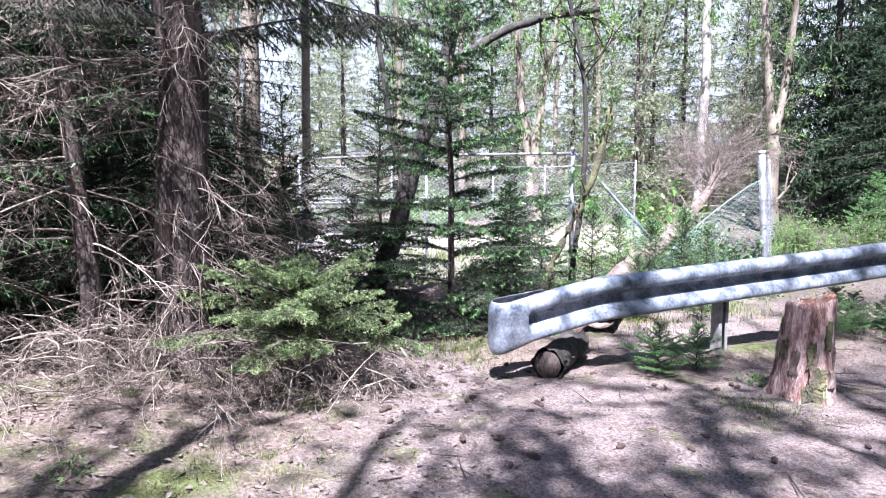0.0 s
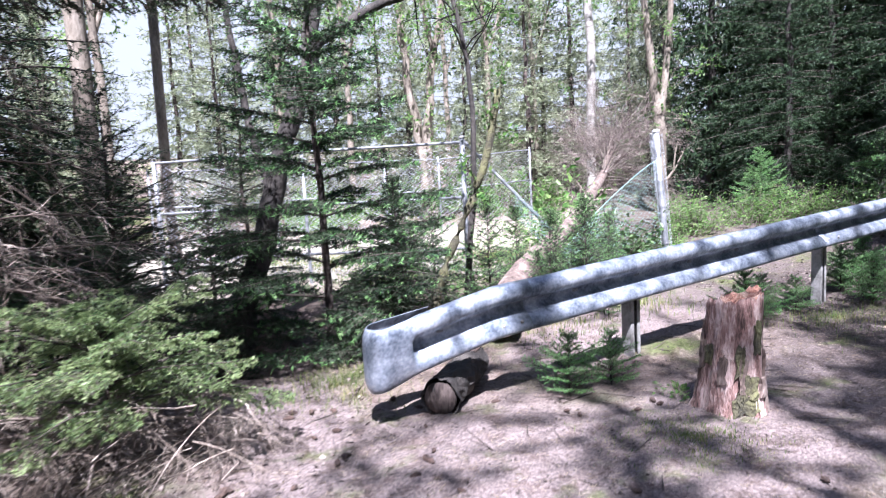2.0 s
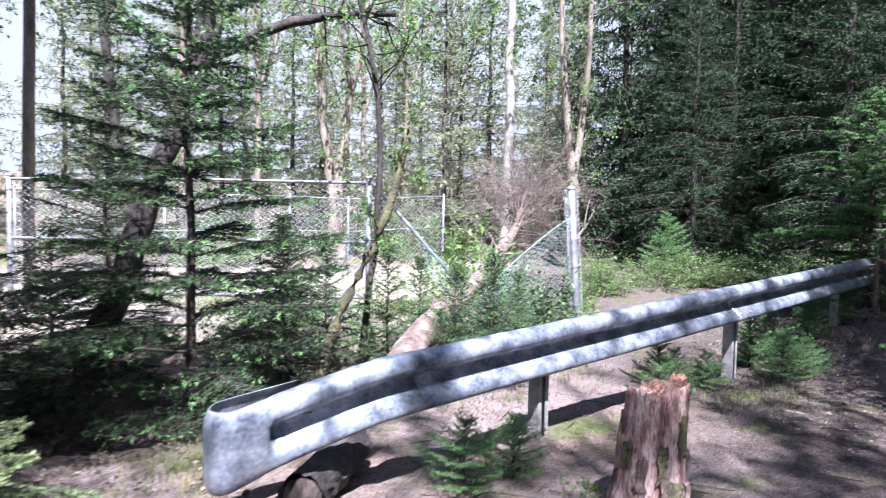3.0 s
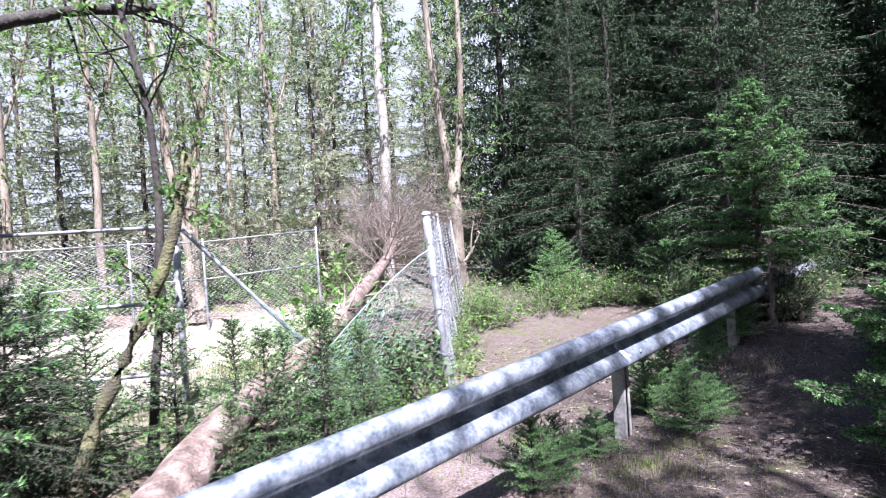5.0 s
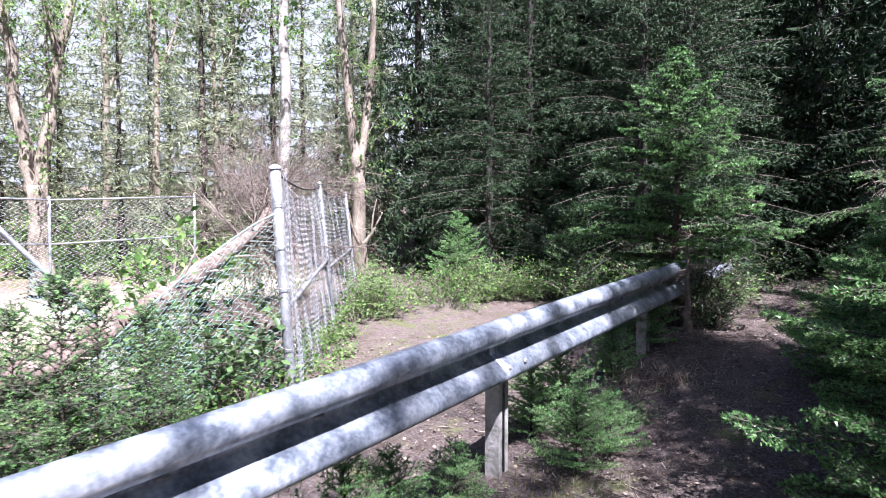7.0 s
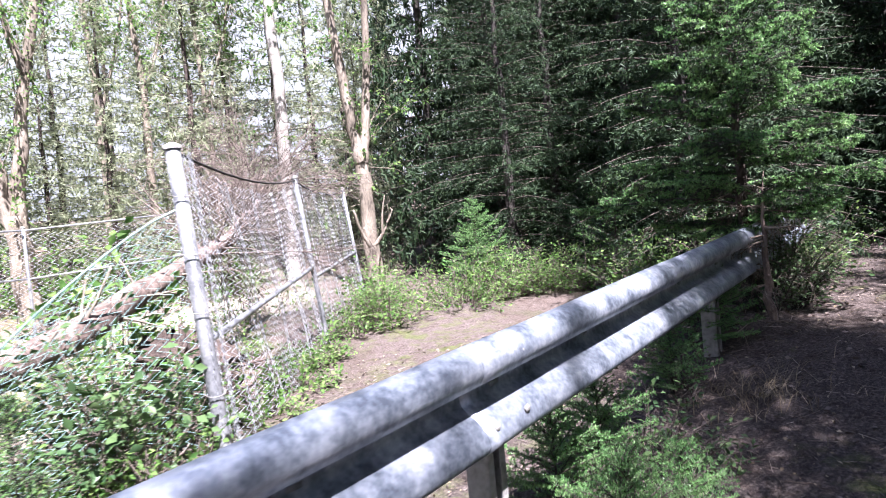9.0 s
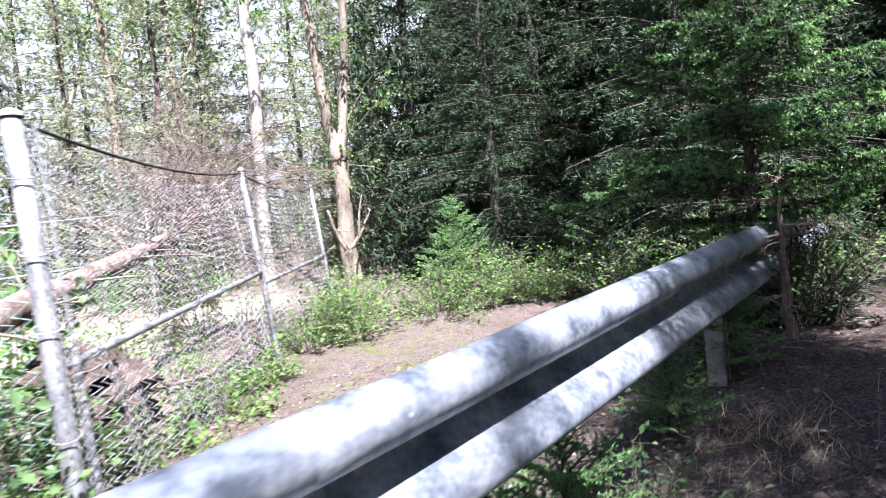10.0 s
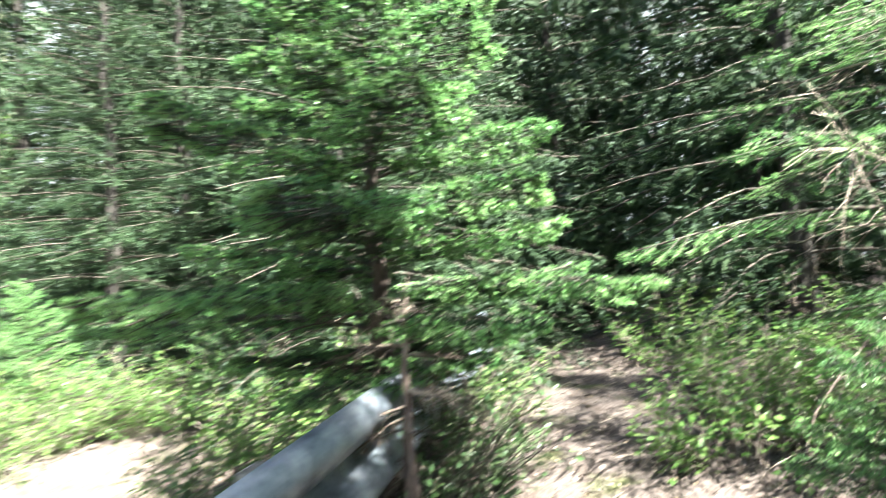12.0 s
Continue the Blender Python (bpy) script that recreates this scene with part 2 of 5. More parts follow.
        self.add(v, (np.arange(n)[:, None, None] * 4 + t[None]).reshape(-1, 3), mat)

    def mesh(self, name, mats, smooth_faces=True):
        if not self.v:
            return None
        return tri_mesh(name, np.concatenate(self.v), np.concatenate(self.f), mats, np.concatenate(self.m), smooth_faces)


def thing(name, label, category, where=(0, 0, 0), turn=0.0, group="", kind=""):
    ob = new(name)
    ob.empty_display_size = 0.1
    ob.matrix_basis = pose(*where, 0, 0, turn)
    return tagged(ob, label, category, group, kind)


def part(name, geo, mats, parent, label="", smooth_faces=True, kind=""):
    mats = mats if isinstance(mats, (list, tuple)) else [mats]
    me = geo.mesh(name, mats, smooth_faces) if isinstance(geo, Geo) else geo
    ob = new(name, me)
    ob.parent = parent
    return tagged(ob, label, kind=kind)


def bend(p0, way, length, n, rng, sag=0.0, jitter=0.05):
    """A wandering line of n points."""
    p, d, out = np.array(p0, float), np.array(way, float), []
    d /= np.linalg.norm(d)
    for i in range(n):
        out.append(p.copy())
        p = p + d * length / (n - 1)
        d = d + rng.normal(size=3) * jitter + [0, 0, sag / (n - 1)]
        d /= np.linalg.norm(d)
    return np.array(out)


def along(pts, s):
    """Points and directions at the shares s of a line."""
    k = len(pts) - 1
    f = np.clip(np.asarray(s) * k, 0, k - 1e-6)
    i = f.astype(int)
    d = pts[i + 1] - pts[i]
    return pts[i] + d * (f - i)[:, None], d / (np.linalg.norm(d, axis=1)[:, None] + 1e-9)


def spray(wood, leaf, pts, rng, gap, twig, density, nl, nw, hang=0.0, new_tips=0.0, start=0.12, second=False, r=0.006, sticks=True):
    """One spruce branch: a line pts with twigs on both sides, covered in needles. leaf material 0: old, 1: new growth."""
    L = np.linalg.norm(np.diff(pts, axis=0), axis=1).sum()
    wood.tube(pts, np.linspace(r, r * 0.3, len(pts)), 4, cap=False)
    n = max(3, int(L * (1 - start) / gap))
    s = np.linspace(start, 0.98, n) + rng.uniform(-0.5, 0.5, n) * gap / L
    s = np.clip(s, 0.02, 0.995)
    p, d = along(pts, s)
    side = np.cross(d, [0, 0, 1.0])
    side /= np.linalg.norm(side, axis=1)[:, None] + 1e-9
    A, B, tip = [], [], []
    for sg in (-1, 1):
        ln = twig * (0.35 + 0.65 * np.sin(np.pi * np.clip(1.0 - s, 0, 1) ** 0.7)) * rng.uniform(0.6, 1.2, n)
        ln = np.minimum(ln, (1 - s) * L * 0.9 + 0.04)
        w = d * rng.uniform(0.5, 0.9, n)[:, None] + sg * side + np.array([0, 0, 1.0]) * (rng.uniform(-0.25, 0.15, n) - hang)[:, None]
        w /= np.linalg.norm(w, axis=1)[:, None]
        b = p + w * ln[:, None]
        A.append(p)
        B.append(b)
        if second:
            for q in (0.42, 0.74):
                pp = p + w * (ln * q)[:, None]
                for s2 in (-1, 1):
                    w2 = w + s2 * 0.8 * np.cross(w, [0, 0, 1.0]) + rng.normal(size=(n, 3)) * 0.15 + np.array([0, 0, -hang * 0.7])
                    w2 /= np.linalg.norm(w2, axis=1)[:, None]
                    A.append(pp)
                    B.append(pp + w2 * (ln * (1 - q) * 0.75 + 0.015)[:, None])
    A.append(pts[:-1])
    B.append(pts[1:])
    A, B = np.concatenate(A), np.concatenate(B)
    if sticks:
        wood.sticks(A, B, r * 0.4, r * 0.2)
    if new_tips > 0:
        cut = A + (B - A) * (1 - new_tips)
        leaf.needles(A, cut, density, nl, nw, rng, 0)
        leaf.needles(cut, B, density * 1.3, nl * 0.9, nw * 1.1, rng, 1)
    else:
        leaf.needles(A, B, density, nl, nw, rng, 0)


def spruce(name, label, H, r0, spread, bottom=0.1, gap=0.22, per=5, twig_gap=0.07, twig=0.26, density=110, nl=0.03, nw=0.005, hang=0.15, rise=0.25, droop=-0.5,
           tips=0.0, seed=1, mats=None, bark=None, second=False, lean=(0, 0), dead=0, group="", thin=1.0, power=0.8, dead_top=2.5, sticks=True, dead_len=1.0):
    """A spruce standing at the origin."""
    rng = np.random.default_rng(seed)
    ob = thing(name, label, "spruce tree" if H > 1.8 else "spruce sapling", group=group)
    z = np.linspace(0, H, 14)
    axis = np.stack([lean[0] * (z / H) ** 1.3 * H + rng.normal(size=14) * r0 * 0.25, lean[1] * (z / H) ** 1.3 * H + rng.normal(size=14) * r0 * 0.25, z], 1)
    axis[0] = (0, 0, -0.12)
    t = Geo()
    rad = np.maximum(0.004, r0 * (1 - z / H) ** 0.85)
    rad[0] *= 1.35
    t.tube(axis, rad, 12 if r0 > 0.05 else 6, rough=0.06, rng=rng)
    part("trunk", t, bark or BARK, ob)
    wood, leaf = Geo(), Geo()
    h = bottom * H
    while h < H * 0.985:
        f = (h - bottom * H) / (H * (1 - bottom))
        reach = spread * (1 - f) ** power * (0.55 + 0.45 * min(1, f * 6 + 0.35))
        k = max(3, int(round(per * rng.uniform(0.75, 1.25))))
        a0 = rng.uniform(0, 6.28)
        for i in range(k):
            if rng.random() > thin:
                continue
            a = a0 + i * 6.28 / k + rng.uniform(-0.3, 0.3)
            L = max(0.08, reach * rng.uniform(0.65, 1.15))
            p0 = axis[0] * 0 + np.array([np.interp(h, axis[:, 2], axis[:, 0]), np.interp(h, axis[:, 2], axis[:, 1]), h + rng.uniform(-0.3, 0.3) * gap])
            up = rise + 0.7 * f * f
            pts = bend(p0, (math.cos(a), math.sin(a), up), L, 7, rng, sag=droop * (1 - f), jitter=0.04)
            pts[-2:, 2] += L * np.array([0.01, 0.035])
            spray(wood, leaf, pts, rng, twig_gap, twig * (0.4 + 0.6 * min(1.0, L / max(0.3, spread * 0.7))), density, nl, nw, hang, tips, second=second, r=0.004 + 0.006 * L, sticks=sticks)
        h += gap * rng.uniform(0.8, 1.2) * (1 - 0.35 * f)
    top = np.array([axis[-1] - [0, 0, min(0.35, H * 0.1)], axis[-1] + [0, 0, 0.02]])
    leaf.needles(top[:1], top[1:], density * 1.4, nl, nw, rng, 1 if tips else 0)
    part("branch_wood", wood, BRANCH, ob, kind="stuff")
    part("crown", leaf, mats or [NEEDLE, NEEDLE_NEW], ob, kind="stuff")
    if dead:
        g = Geo()
        for _ in range(dead):
            h = rng.uniform(0.25, dead_top)
            a = rng.uniform(0, 6.28)
            p0 = np.array([np.interp(h, axis[:, 2], axis[:, 0]), np.interp(h, axis[:, 2], axis[:, 1]), h])
            dead_branch(g, p0, (math.cos(a), math.sin(a), rng.uniform(-0.35, 0.25)), rng.uniform(0.5, 1.35) * dead_len, rng)
        part("dead_brush", g, DEADWOOD, ob, "bare grey dead lower branches", kind="stuff")
    return ob


def dead_branch(g, p0, way, L, rng, r=0.008, sag=-0.5, sub=12):
    """A bare, forked, drooping dead branch."""
    pts = bend(p0, way, L, 8, rng, sag=sag, jitter=0.12)
    g.tube(pts, np.linspace(r, r * 0.25, 8), 4, cap=False)
    s = rng.uniform(0.2, 1.0, sub)
    p, d = along(pts, s)
    for q, w in zip(p, d):
        w = w * 0.8 + rng.normal(size=3) * 0.55 + [0, 0, -0.15]
        t = bend(q, w, L * rng.uniform(0.18, 0.42), 5, rng, sag=sag, jitter=0.2)
        g.sticks(t[:-1], t[1:], r * np.linspace(0.42, 0.2, 4), r * np.linspace(0.36, 0.12, 4))
        pp, dd = along(t, rng.uniform(0.25, 0.95, 4))
        ww = dd + rng.normal(size=(4, 3)) * 0.7 + [0, 0, -0.2]
        ww /= np.linalg.norm(ww, axis=1)[:, None]
        g.sticks(pp, pp + ww * L * 0.11, r * 0.2, r * 0.1)


def limb_tree(name, label, lines, bark, leaf_mat=None, leaves=0, leaf_size=0.07, seed=1, twigs=0, group="", leaf_from=0.4, sides=9, reach=1.2):
    """A broadleaved tree from a list of (points, first radius, last radius): the first line is the trunk, the rest limbs."""
    rng = np.random.default_rng(seed)
    ob = thing(name, label, "tree", lines[0][0][0], group=group)
    base = np.array(lines[0][0][0], float)
    ends = []
    for i, (pts, ra, rb) in enumerate(lines):
        pts = np.array(pts, float) - base
        s = np.linspace(0, len(pts) - 1, len(pts) * 4 - 3)
        fine = np.stack([np.interp(s, np.arange(len(pts)), pts[:, c]) for c in range(3)], 1)
        for _ in range(3):
            fine[1:-1] = (fine[:-2] + 2 * fine[1:-1] + fine[2:]) / 4
        fine[1:-1] += rng.normal(size=(len(fine) - 2, 3)) * min(ra * 0.18, 0.03)
        g = Geo()
        rr = np.linspace(ra, rb, len(fine))
        if i == 0:
            fine[0, 2] -= 0.15
            rr[0] *= 1.35
        g.tube(fine, rr, sides, rough=0.09, rng=rng)
        part("trunk" if i == 0 else "limb", g, bark, ob)
        ends.append((fine, ra, rb))
    wood, lf = Geo(), Geo()
    P, W = [], []
    for i in range(twigs):
        fine, ra, rb = ends[rng.integers(0 if len(ends) == 1 else 1, len(ends))] if rng.random() < 0.8 else ends[0]
        q, d = along(fine, [rng.uniform(leaf_from, 1.0)])
        w = d[0] * 0.6 + rng.normal(size=3) * 0.8 + [0, 0, 0.1]
        t = bend(q[0], w, reach * rng.uniform(0.4, 1.2), 7, rng, sag=-0.3, jitter=0.18)
        wood.tube(t, np.linspace(0.012, 0.003, 7), 4, cap=False)
        for _ in range(5):
            q2, d2 = along(t, [rng.uniform(0.2, 1.0)])
            t2 = bend(q2[0], d2[0] + rng.normal(size=3) * 0.7, reach * rng.uniform(0.15, 0.5), 5, rng, sag=-0.3, jitter=0.2)
            wood.sticks(t2[:-1], t2[1:], 0.004, 0.002)
            if leaves:
                pp, dd = along(t2, rng.random(leaves))
                P.append(pp + rng.normal(size=pp.shape) * 0.03)
                W.append(dd + rng.normal(size=pp.shape) * 0.8)
    if twigs:
        part("twig_growth", wood, bark, ob, kind="stuff")
    if P:
        lf.leaves(np.concatenate(P), np.concatenate(W), leaf_size, rng, slim=0.6)
        part("crown", lf, leaf_mat, ob, kind="stuff")
    return ob


def bush(name, label, category, where, radius, height, stems, leaves, size, mat, seed, stem_mat=None, slim=0.55, lean=0.9, group="", mound=1.0):
    """A leafy shrub or herb of many thin stems."""
    rng = np.random.default_rng(seed)
    ob = thing(name, label, category, where, group=group)
    st, lf = Geo(), Geo()
    for _ in range(stems):
        a, rr = rng.uniform(0, 6.28), radius * math.sqrt(rng.random())
        p0 = (0.45 * rr * math.cos(a), 0.45 * rr * math.sin(a), -0.03)
        h = height * rng.uniform(0.55, 1.1) * (1 - 0.45 * mound * (rr / radius) ** 2)
        t = bend(p0, (lean * rr / max(h, 0.1) * math.cos(a), lean * rr / max(h, 0.1) * math.sin(a), 1.0), h * 1.15, 7, rng, sag=-0.25, jitter=0.12)
        st.tube(t, np.linspace(0.004 + 0.004 * height, 0.0015, 7), 4, cap=False)
        pp, dd = along(t, 0.2 + 0.8 * rng.random(leaves) ** 0.8)
        w = rng.normal(size=(leaves, 3)) * [1, 1, 0.45] + dd * 0.4
        w /= np.linalg.norm(w, axis=1)[:, None]
        off = w * rng.uniform(0.0, 0.10, leaves)[:, None] * (0.5 + height)
        st.sticks(pp, pp + off, 0.0016, 0.001)
        lf.leaves(pp + off, w, size, rng, slim=slim)
    part("stem_growth", st, stem_mat or TWIG_BROWN, ob, kind="stuff")
    part("foliage", lf, mat, ob, kind="stuff")
    return ob


def tuft(name, label, where, radius, height, blades, mat, seed, width=0.004, lean=0.7, category="grass", group=""):
    """Grass blades bending outwards."""
    rng = np.random.default_rng(seed)
    n = blades
    a, rr = rng.uniform(0, 6.28, n), radius * rng.random(n) ** 0.8 * (1 + 0.35 * rng.normal(size=n))
    x, y = rr * np.cos(a), rr * np.sin(a)
    p0 = np.stack([x, y, land(where[0] + x, where[1] + y) - where[2] - 0.01], 1)
    b = rng.uniform(0, 6.28, n)
    out = np.stack([np.cos(b), np.sin(b), np.zeros(n)], 1) * rng.uniform(0.2, 1.0, n)[:, None] * lean
    h = height * rng.uniform(0.4, 1.15, n)[:, None]
    p1 = p0 + (out * 0.35 + [0, 0, 0.6]) * h
    p2 = p0 + (out * 1.0 + [0, 0, 0.85]) * h
    s = np.stack([-np.sin(b), np.cos(b), np.zeros(n)], 1) * width / 2
    v = np.stack([p0 - s, p0 + s, p1 - s * 0.8, p1 + s * 0.8, p2], 1).reshape(-1, 3)
    t = np.array([[0, 1, 3], [0, 3, 2], [2, 3, 4]])
    g = Geo()
    g.add(v, (np.arange(n)[:, None, None] * 5 + t[None]).reshape(-1, 3))
    ob = new(name, g.mesh(name, [mat]))
    ob.location = where
    return tagged(ob, label, category, group, "stuff")


# ---- ground ----
def near_path(x, y):
    """1 on the trodden soil: the open place, the way along the fence and the narrow way on."""
    def band(ax, ay, bx, by, w):
        dx, dy = bx - ax, by - ay
        u = np.clip(((x - ax) * dx + (y - ay) * dy) / (dx * dx + dy * dy), 0, 1)
        return 1 - smooth(w * 0.6, w * 1.25, np.hypot(x - ax - u * dx, y - ay - u * dy))
    w = 0.12 * wobble(x * 1.3, y * 1.3)
    out = band(0.9, -6, 0.9, 3.6, 1.7 + w)
    for seg in ((1.0, 3.2, 5.8, 5.6, 0.95), (5.8, 5.6, 8.4, 7.15, 0.55), (8.4, 7.15, 10.2, 8.0, 0.5), (10.2, 8.0, 14.2, 9.75, 0.55), (14.2, 9.75, 22, 9.4, 1.0), (0.2, 4.2, -0.2, 5.6, 0.4),
                (3.6, 7.4, 6.6, 9.3, 1.3), (6.6, 9.3, 8.6, 13.8, 1.0), (8.6, 13.8, 10.2, 20, 0.6), (2.0, 6.0, 4.2, 7.6, 0.6)):
        out = np.maximum(out, band(*seg[:4], seg[4] + w))
    return out


def make_ground():
    gx = np.concatenate([[-300, -160, -90, -55], np.arange(-36, -6, 1.5), np.arange(-6, 13, 0.075), np.arange(13, 40, 1.5), [55, 90, 160, 300]])
    gy = np.concatenate([[-300, -160, -90, -50], np.arange(-30, -1, 1.5), np.arange(-1, 15, 0.075), np.arange(15, 48, 1.2), [60, 90, 160, 300]])
    X, Y = np.meshgrid(gx, gy)
    rng = np.random.default_rng(5)
    bare = near_path(X, Y)
    Z = land(X, Y) + rng.normal(size=X.shape) * (0.006 + 0.007 * (1 - bare))
    Z = np.where(np.hypot(X, Y) > 70, np.minimum(Z, 3.0), Z)
    nx = len(gx)
    i = (np.arange(len(gy) - 1)[:, None] * nx + np.arange(nx - 1)[None]).ravel()
    f = np.concatenate([np.stack([i, i + 1, i + nx + 1], 1), np.stack([i, i + nx + 1, i + nx], 1)])
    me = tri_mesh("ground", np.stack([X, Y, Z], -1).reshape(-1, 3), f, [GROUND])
    # Clearing floor: sunlit glare put into a paler ground colour
    sunny = smooth(9.0, 11, Y) * (1 - smooth(1.6, 2.8, X - (Y - 8) * 0.57)) * (1 - smooth(18.5, 20, Y))
    # Tree shade put into the soil colour along the right-hand ways
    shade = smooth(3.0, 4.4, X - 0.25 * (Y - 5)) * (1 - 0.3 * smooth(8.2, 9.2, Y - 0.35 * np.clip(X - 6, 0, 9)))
    # The hollow's shade is put into the soil colour too
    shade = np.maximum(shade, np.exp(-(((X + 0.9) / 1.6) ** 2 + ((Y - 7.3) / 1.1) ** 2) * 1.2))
    across = (Y - 4.68) * 0.923 - (X - 0.355) * 0.383
    verge = smooth(0.8, 2.0, across) * smooth(2.5, 4.5, X) * (1 - sunny)
    for nm, val in (("bare", bare), ("sunlit_pale", sunny), ("shade_tone", shade), ("verge", verge)):
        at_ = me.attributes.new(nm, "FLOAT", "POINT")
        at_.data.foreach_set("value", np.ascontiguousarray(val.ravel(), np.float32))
    return tagged(new("ground", me), "needle-strewn forest floor with trodden soil and moss", "ground", kind="structure")


def ground_material():
    m = bpy.data.materials.new("forest_floor")
    m.use_nodes = True
    n, l = m.node_tree.nodes, m.node_tree.links
    b = n["Principled BSDF"]
    co = n.new("ShaderNodeTexCoord")

    def noise_tex(scale, detail=5, rough=0.6):
        t = n.new("ShaderNodeTexNoise")
        t.inputs["Scale"].default_value, t.inputs["Detail"].default_value, t.inputs["Roughness"].default_value = scale, detail, rough
        l.new(co.outputs["Object"], t.inputs["Vector"])
        return t.outputs["Fac"]

    def ramp(fac, *stops):
        r = n.new("ShaderNodeValToRGB")
        while len(r.color_ramp.elements) < len(stops):
            r.color_ramp.elements.new(0.5)
        for e, (p, c) in zip(r.color_ramp.elements, stops):
            e.position, e.color = p, (*c, 1)
        l.new(fac, r.inputs[0])
        return r.outputs[0]

    def mixc(fac, a, c):
        x = n.new("ShaderNodeMix")
        x.data_type = "RGBA"
        l.new(fac, x.inputs[0])
        l.new(a, x.inputs[6])
        l.new(c, x.inputs[7])
        return x.outputs[2]

    def attr(name):
        a = n.new("ShaderNodeAttribute")
        a.attribute_name = name
        return a.outputs["Fac"]

    grain = noise_tex(55, 4, 0.75)
    soil = ramp(grain, (0.3, (0.06, 0.046, 0.042)), (0.5, (0.165, 0.13, 0.118)), (0.72, (0.33, 0.27, 0.245)))
    # Darker copy of the soil colours, for ground that lies in shade
    shaded_soil = ramp(grain, (0.3, (0.022, 0.017, 0.015)), (0.5, (0.065, 0.051, 0.045)), (0.72, (0.19, 0.155, 0.135)))
    litter = ramp(noise_tex(38, 5, 0.8), (0.32, (0.05, 0.036, 0.029)), (0.5, (0.14, 0.106, 0.086)), (0.7, (0.29, 0.235, 0.195)))
    moss = ramp(noise_tex(70, 4, 0.7), (0.3, (0.035, 0.045, 0.014)), (0.5, (0.085, 0.1, 0.035)), (0.72, (0.17, 0.17, 0.08)))
    # Pale ground colours for the sunlit clearing
    sunlit_pale = ramp(noise_tex(12, 5, 0.7), (0.3, (0.17, 0.15, 0.115)), (0.6, (0.3, 0.265, 0.21)))
    patch = n.new("ShaderNodeMapRange")
    l.new(noise_tex(1.3, 4, 0.6), patch.inputs[0])
    patch.inputs[1].default_value, patch.inputs[2].default_value = 0.5, 0.62
    patch2 = n.new("ShaderNodeMapRange")
    l.new(noise_tex(2.1, 5, 0.65), patch2.inputs[0])
    patch2.inputs[1].default_value, patch2.inputs[2].default_value = 0.56, 0.7
    base = mixc(attr("shade_tone"), mixc(patch.outputs[0], litter, moss), shaded_soil)
    trod = mixc(patch2.outputs[0], mixc(attr("shade_tone"), soil, shaded_soil), moss)
    thin_moss = n.new("ShaderNodeMath")
    thin_moss.operation = "MULTIPLY"
    l.new(attr("verge"), thin_moss.inputs[0])
    part_cover = n.new("ShaderNodeMapRange")
    l.new(noise_tex(5.0, 6, 0.75), part_cover.inputs[0])
    part_cover.inputs[1].default_value, part_cover.inputs[2].default_value = 0.48, 0.7
    l.new(part_cover.outputs[0], thin_moss.inputs[1])
    trod = mixc(thin_moss.outputs[0], trod, moss)
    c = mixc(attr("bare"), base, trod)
    debris = ramp(noise_tex(6, 7, 0.8), (0.5, (1, 1, 1)), (0.6, (0.62, 0.56, 0.5)), (0.72, (0.38, 0.32, 0.28)))
    crumbs = ramp(noise_tex(26, 3, 0.6), (0.34, (0.45, 0.4, 0.36)), (0.42, (1, 1, 1)), (0.66, (1, 1, 1)), (0.72, (1.35, 1.3, 1.25)))
    for layer in (debris, crumbs):
        x = n.new("ShaderNodeMix")
        x.data_type, x.blend_type = "RGBA", "MULTIPLY"
        x.inputs[0].default_value = 0.72
        l.new(c, x.inputs[6])
        l.new(layer, x.inputs[7])
        c = x.outputs[2]
    c = mixc(attr("sunlit_pale"), c, sunlit_pale)
    l.new(c, b.inputs["Base Color"])
    b.inputs["Roughness"].default_value = 0.95
    b.inputs["Specular IOR Level"].default_value = 0.15
    bp = n.new("ShaderNodeBump")
    bp.inputs["Strength"].default_value, bp.inputs["Distance"].default_value = 0.9, 0.02
    l.new(grain, bp.inputs["Height"])
    l.new(bp.outputs[0], b.inputs["Normal"])
    return m


GROUND = ground_material()
make_ground()

# ---- glowing ring added to whiten the low sky ----
def sky_glow_ring():
    m = bpy.data.materials.new("sky_glow")
    m.use_nodes = True
    n, l = m.node_tree.nodes, m.node_tree.links
    e = n.new("ShaderNodeEmission")
    e.inputs[0].default_value = (0.9, 0.96, 1.0, 1)
    e.inputs[1].default_value = 0.2
    l.new(e.outputs[0], n["Material Output"].inputs[0])
    a = np.linspace(0, 2 * np.pi, 97)[:-1]
    ring = lambda z: np.column_stack([170 * np.cos(a), 170 * np.sin(a), np.full(96, z)])
    i = np.arange(96)
    j = (i + 1) % 96
    f = np.concatenate([np.stack([i, j, j + 96], 1), np.stack([i, j + 96, i + 96], 1)])
    ob = new("backdrop", tri_mesh("backdrop", np.concatenate([ring(-2.0), ring(80.0)]), f, [m]))
    return tagged(ob, "glowing ring added to whiten the low sky behind the trees", "sky", kind="structure")


sky_glow_ring()

# ---- guard rail ----
RAIL_A, RAIL_B = Vector((0.355, 4.68, 0)), Vector((8.445, 8.04, 0))
RAIL_D = (RAIL_B - RAIL_A).normalized()
RAIL_N = Vector((RAIL_D.y, -RAIL_D.x, 0))      # towards the walker


def rail_top(s):
    """Top height of the rail s metres along it."""
    return 0.618 + 0.043 * s - 0.115 * min(1.0, max(0.0, (1.0 - s) / 0.9)) ** 1.2


RAIL_HIGH = 0.35
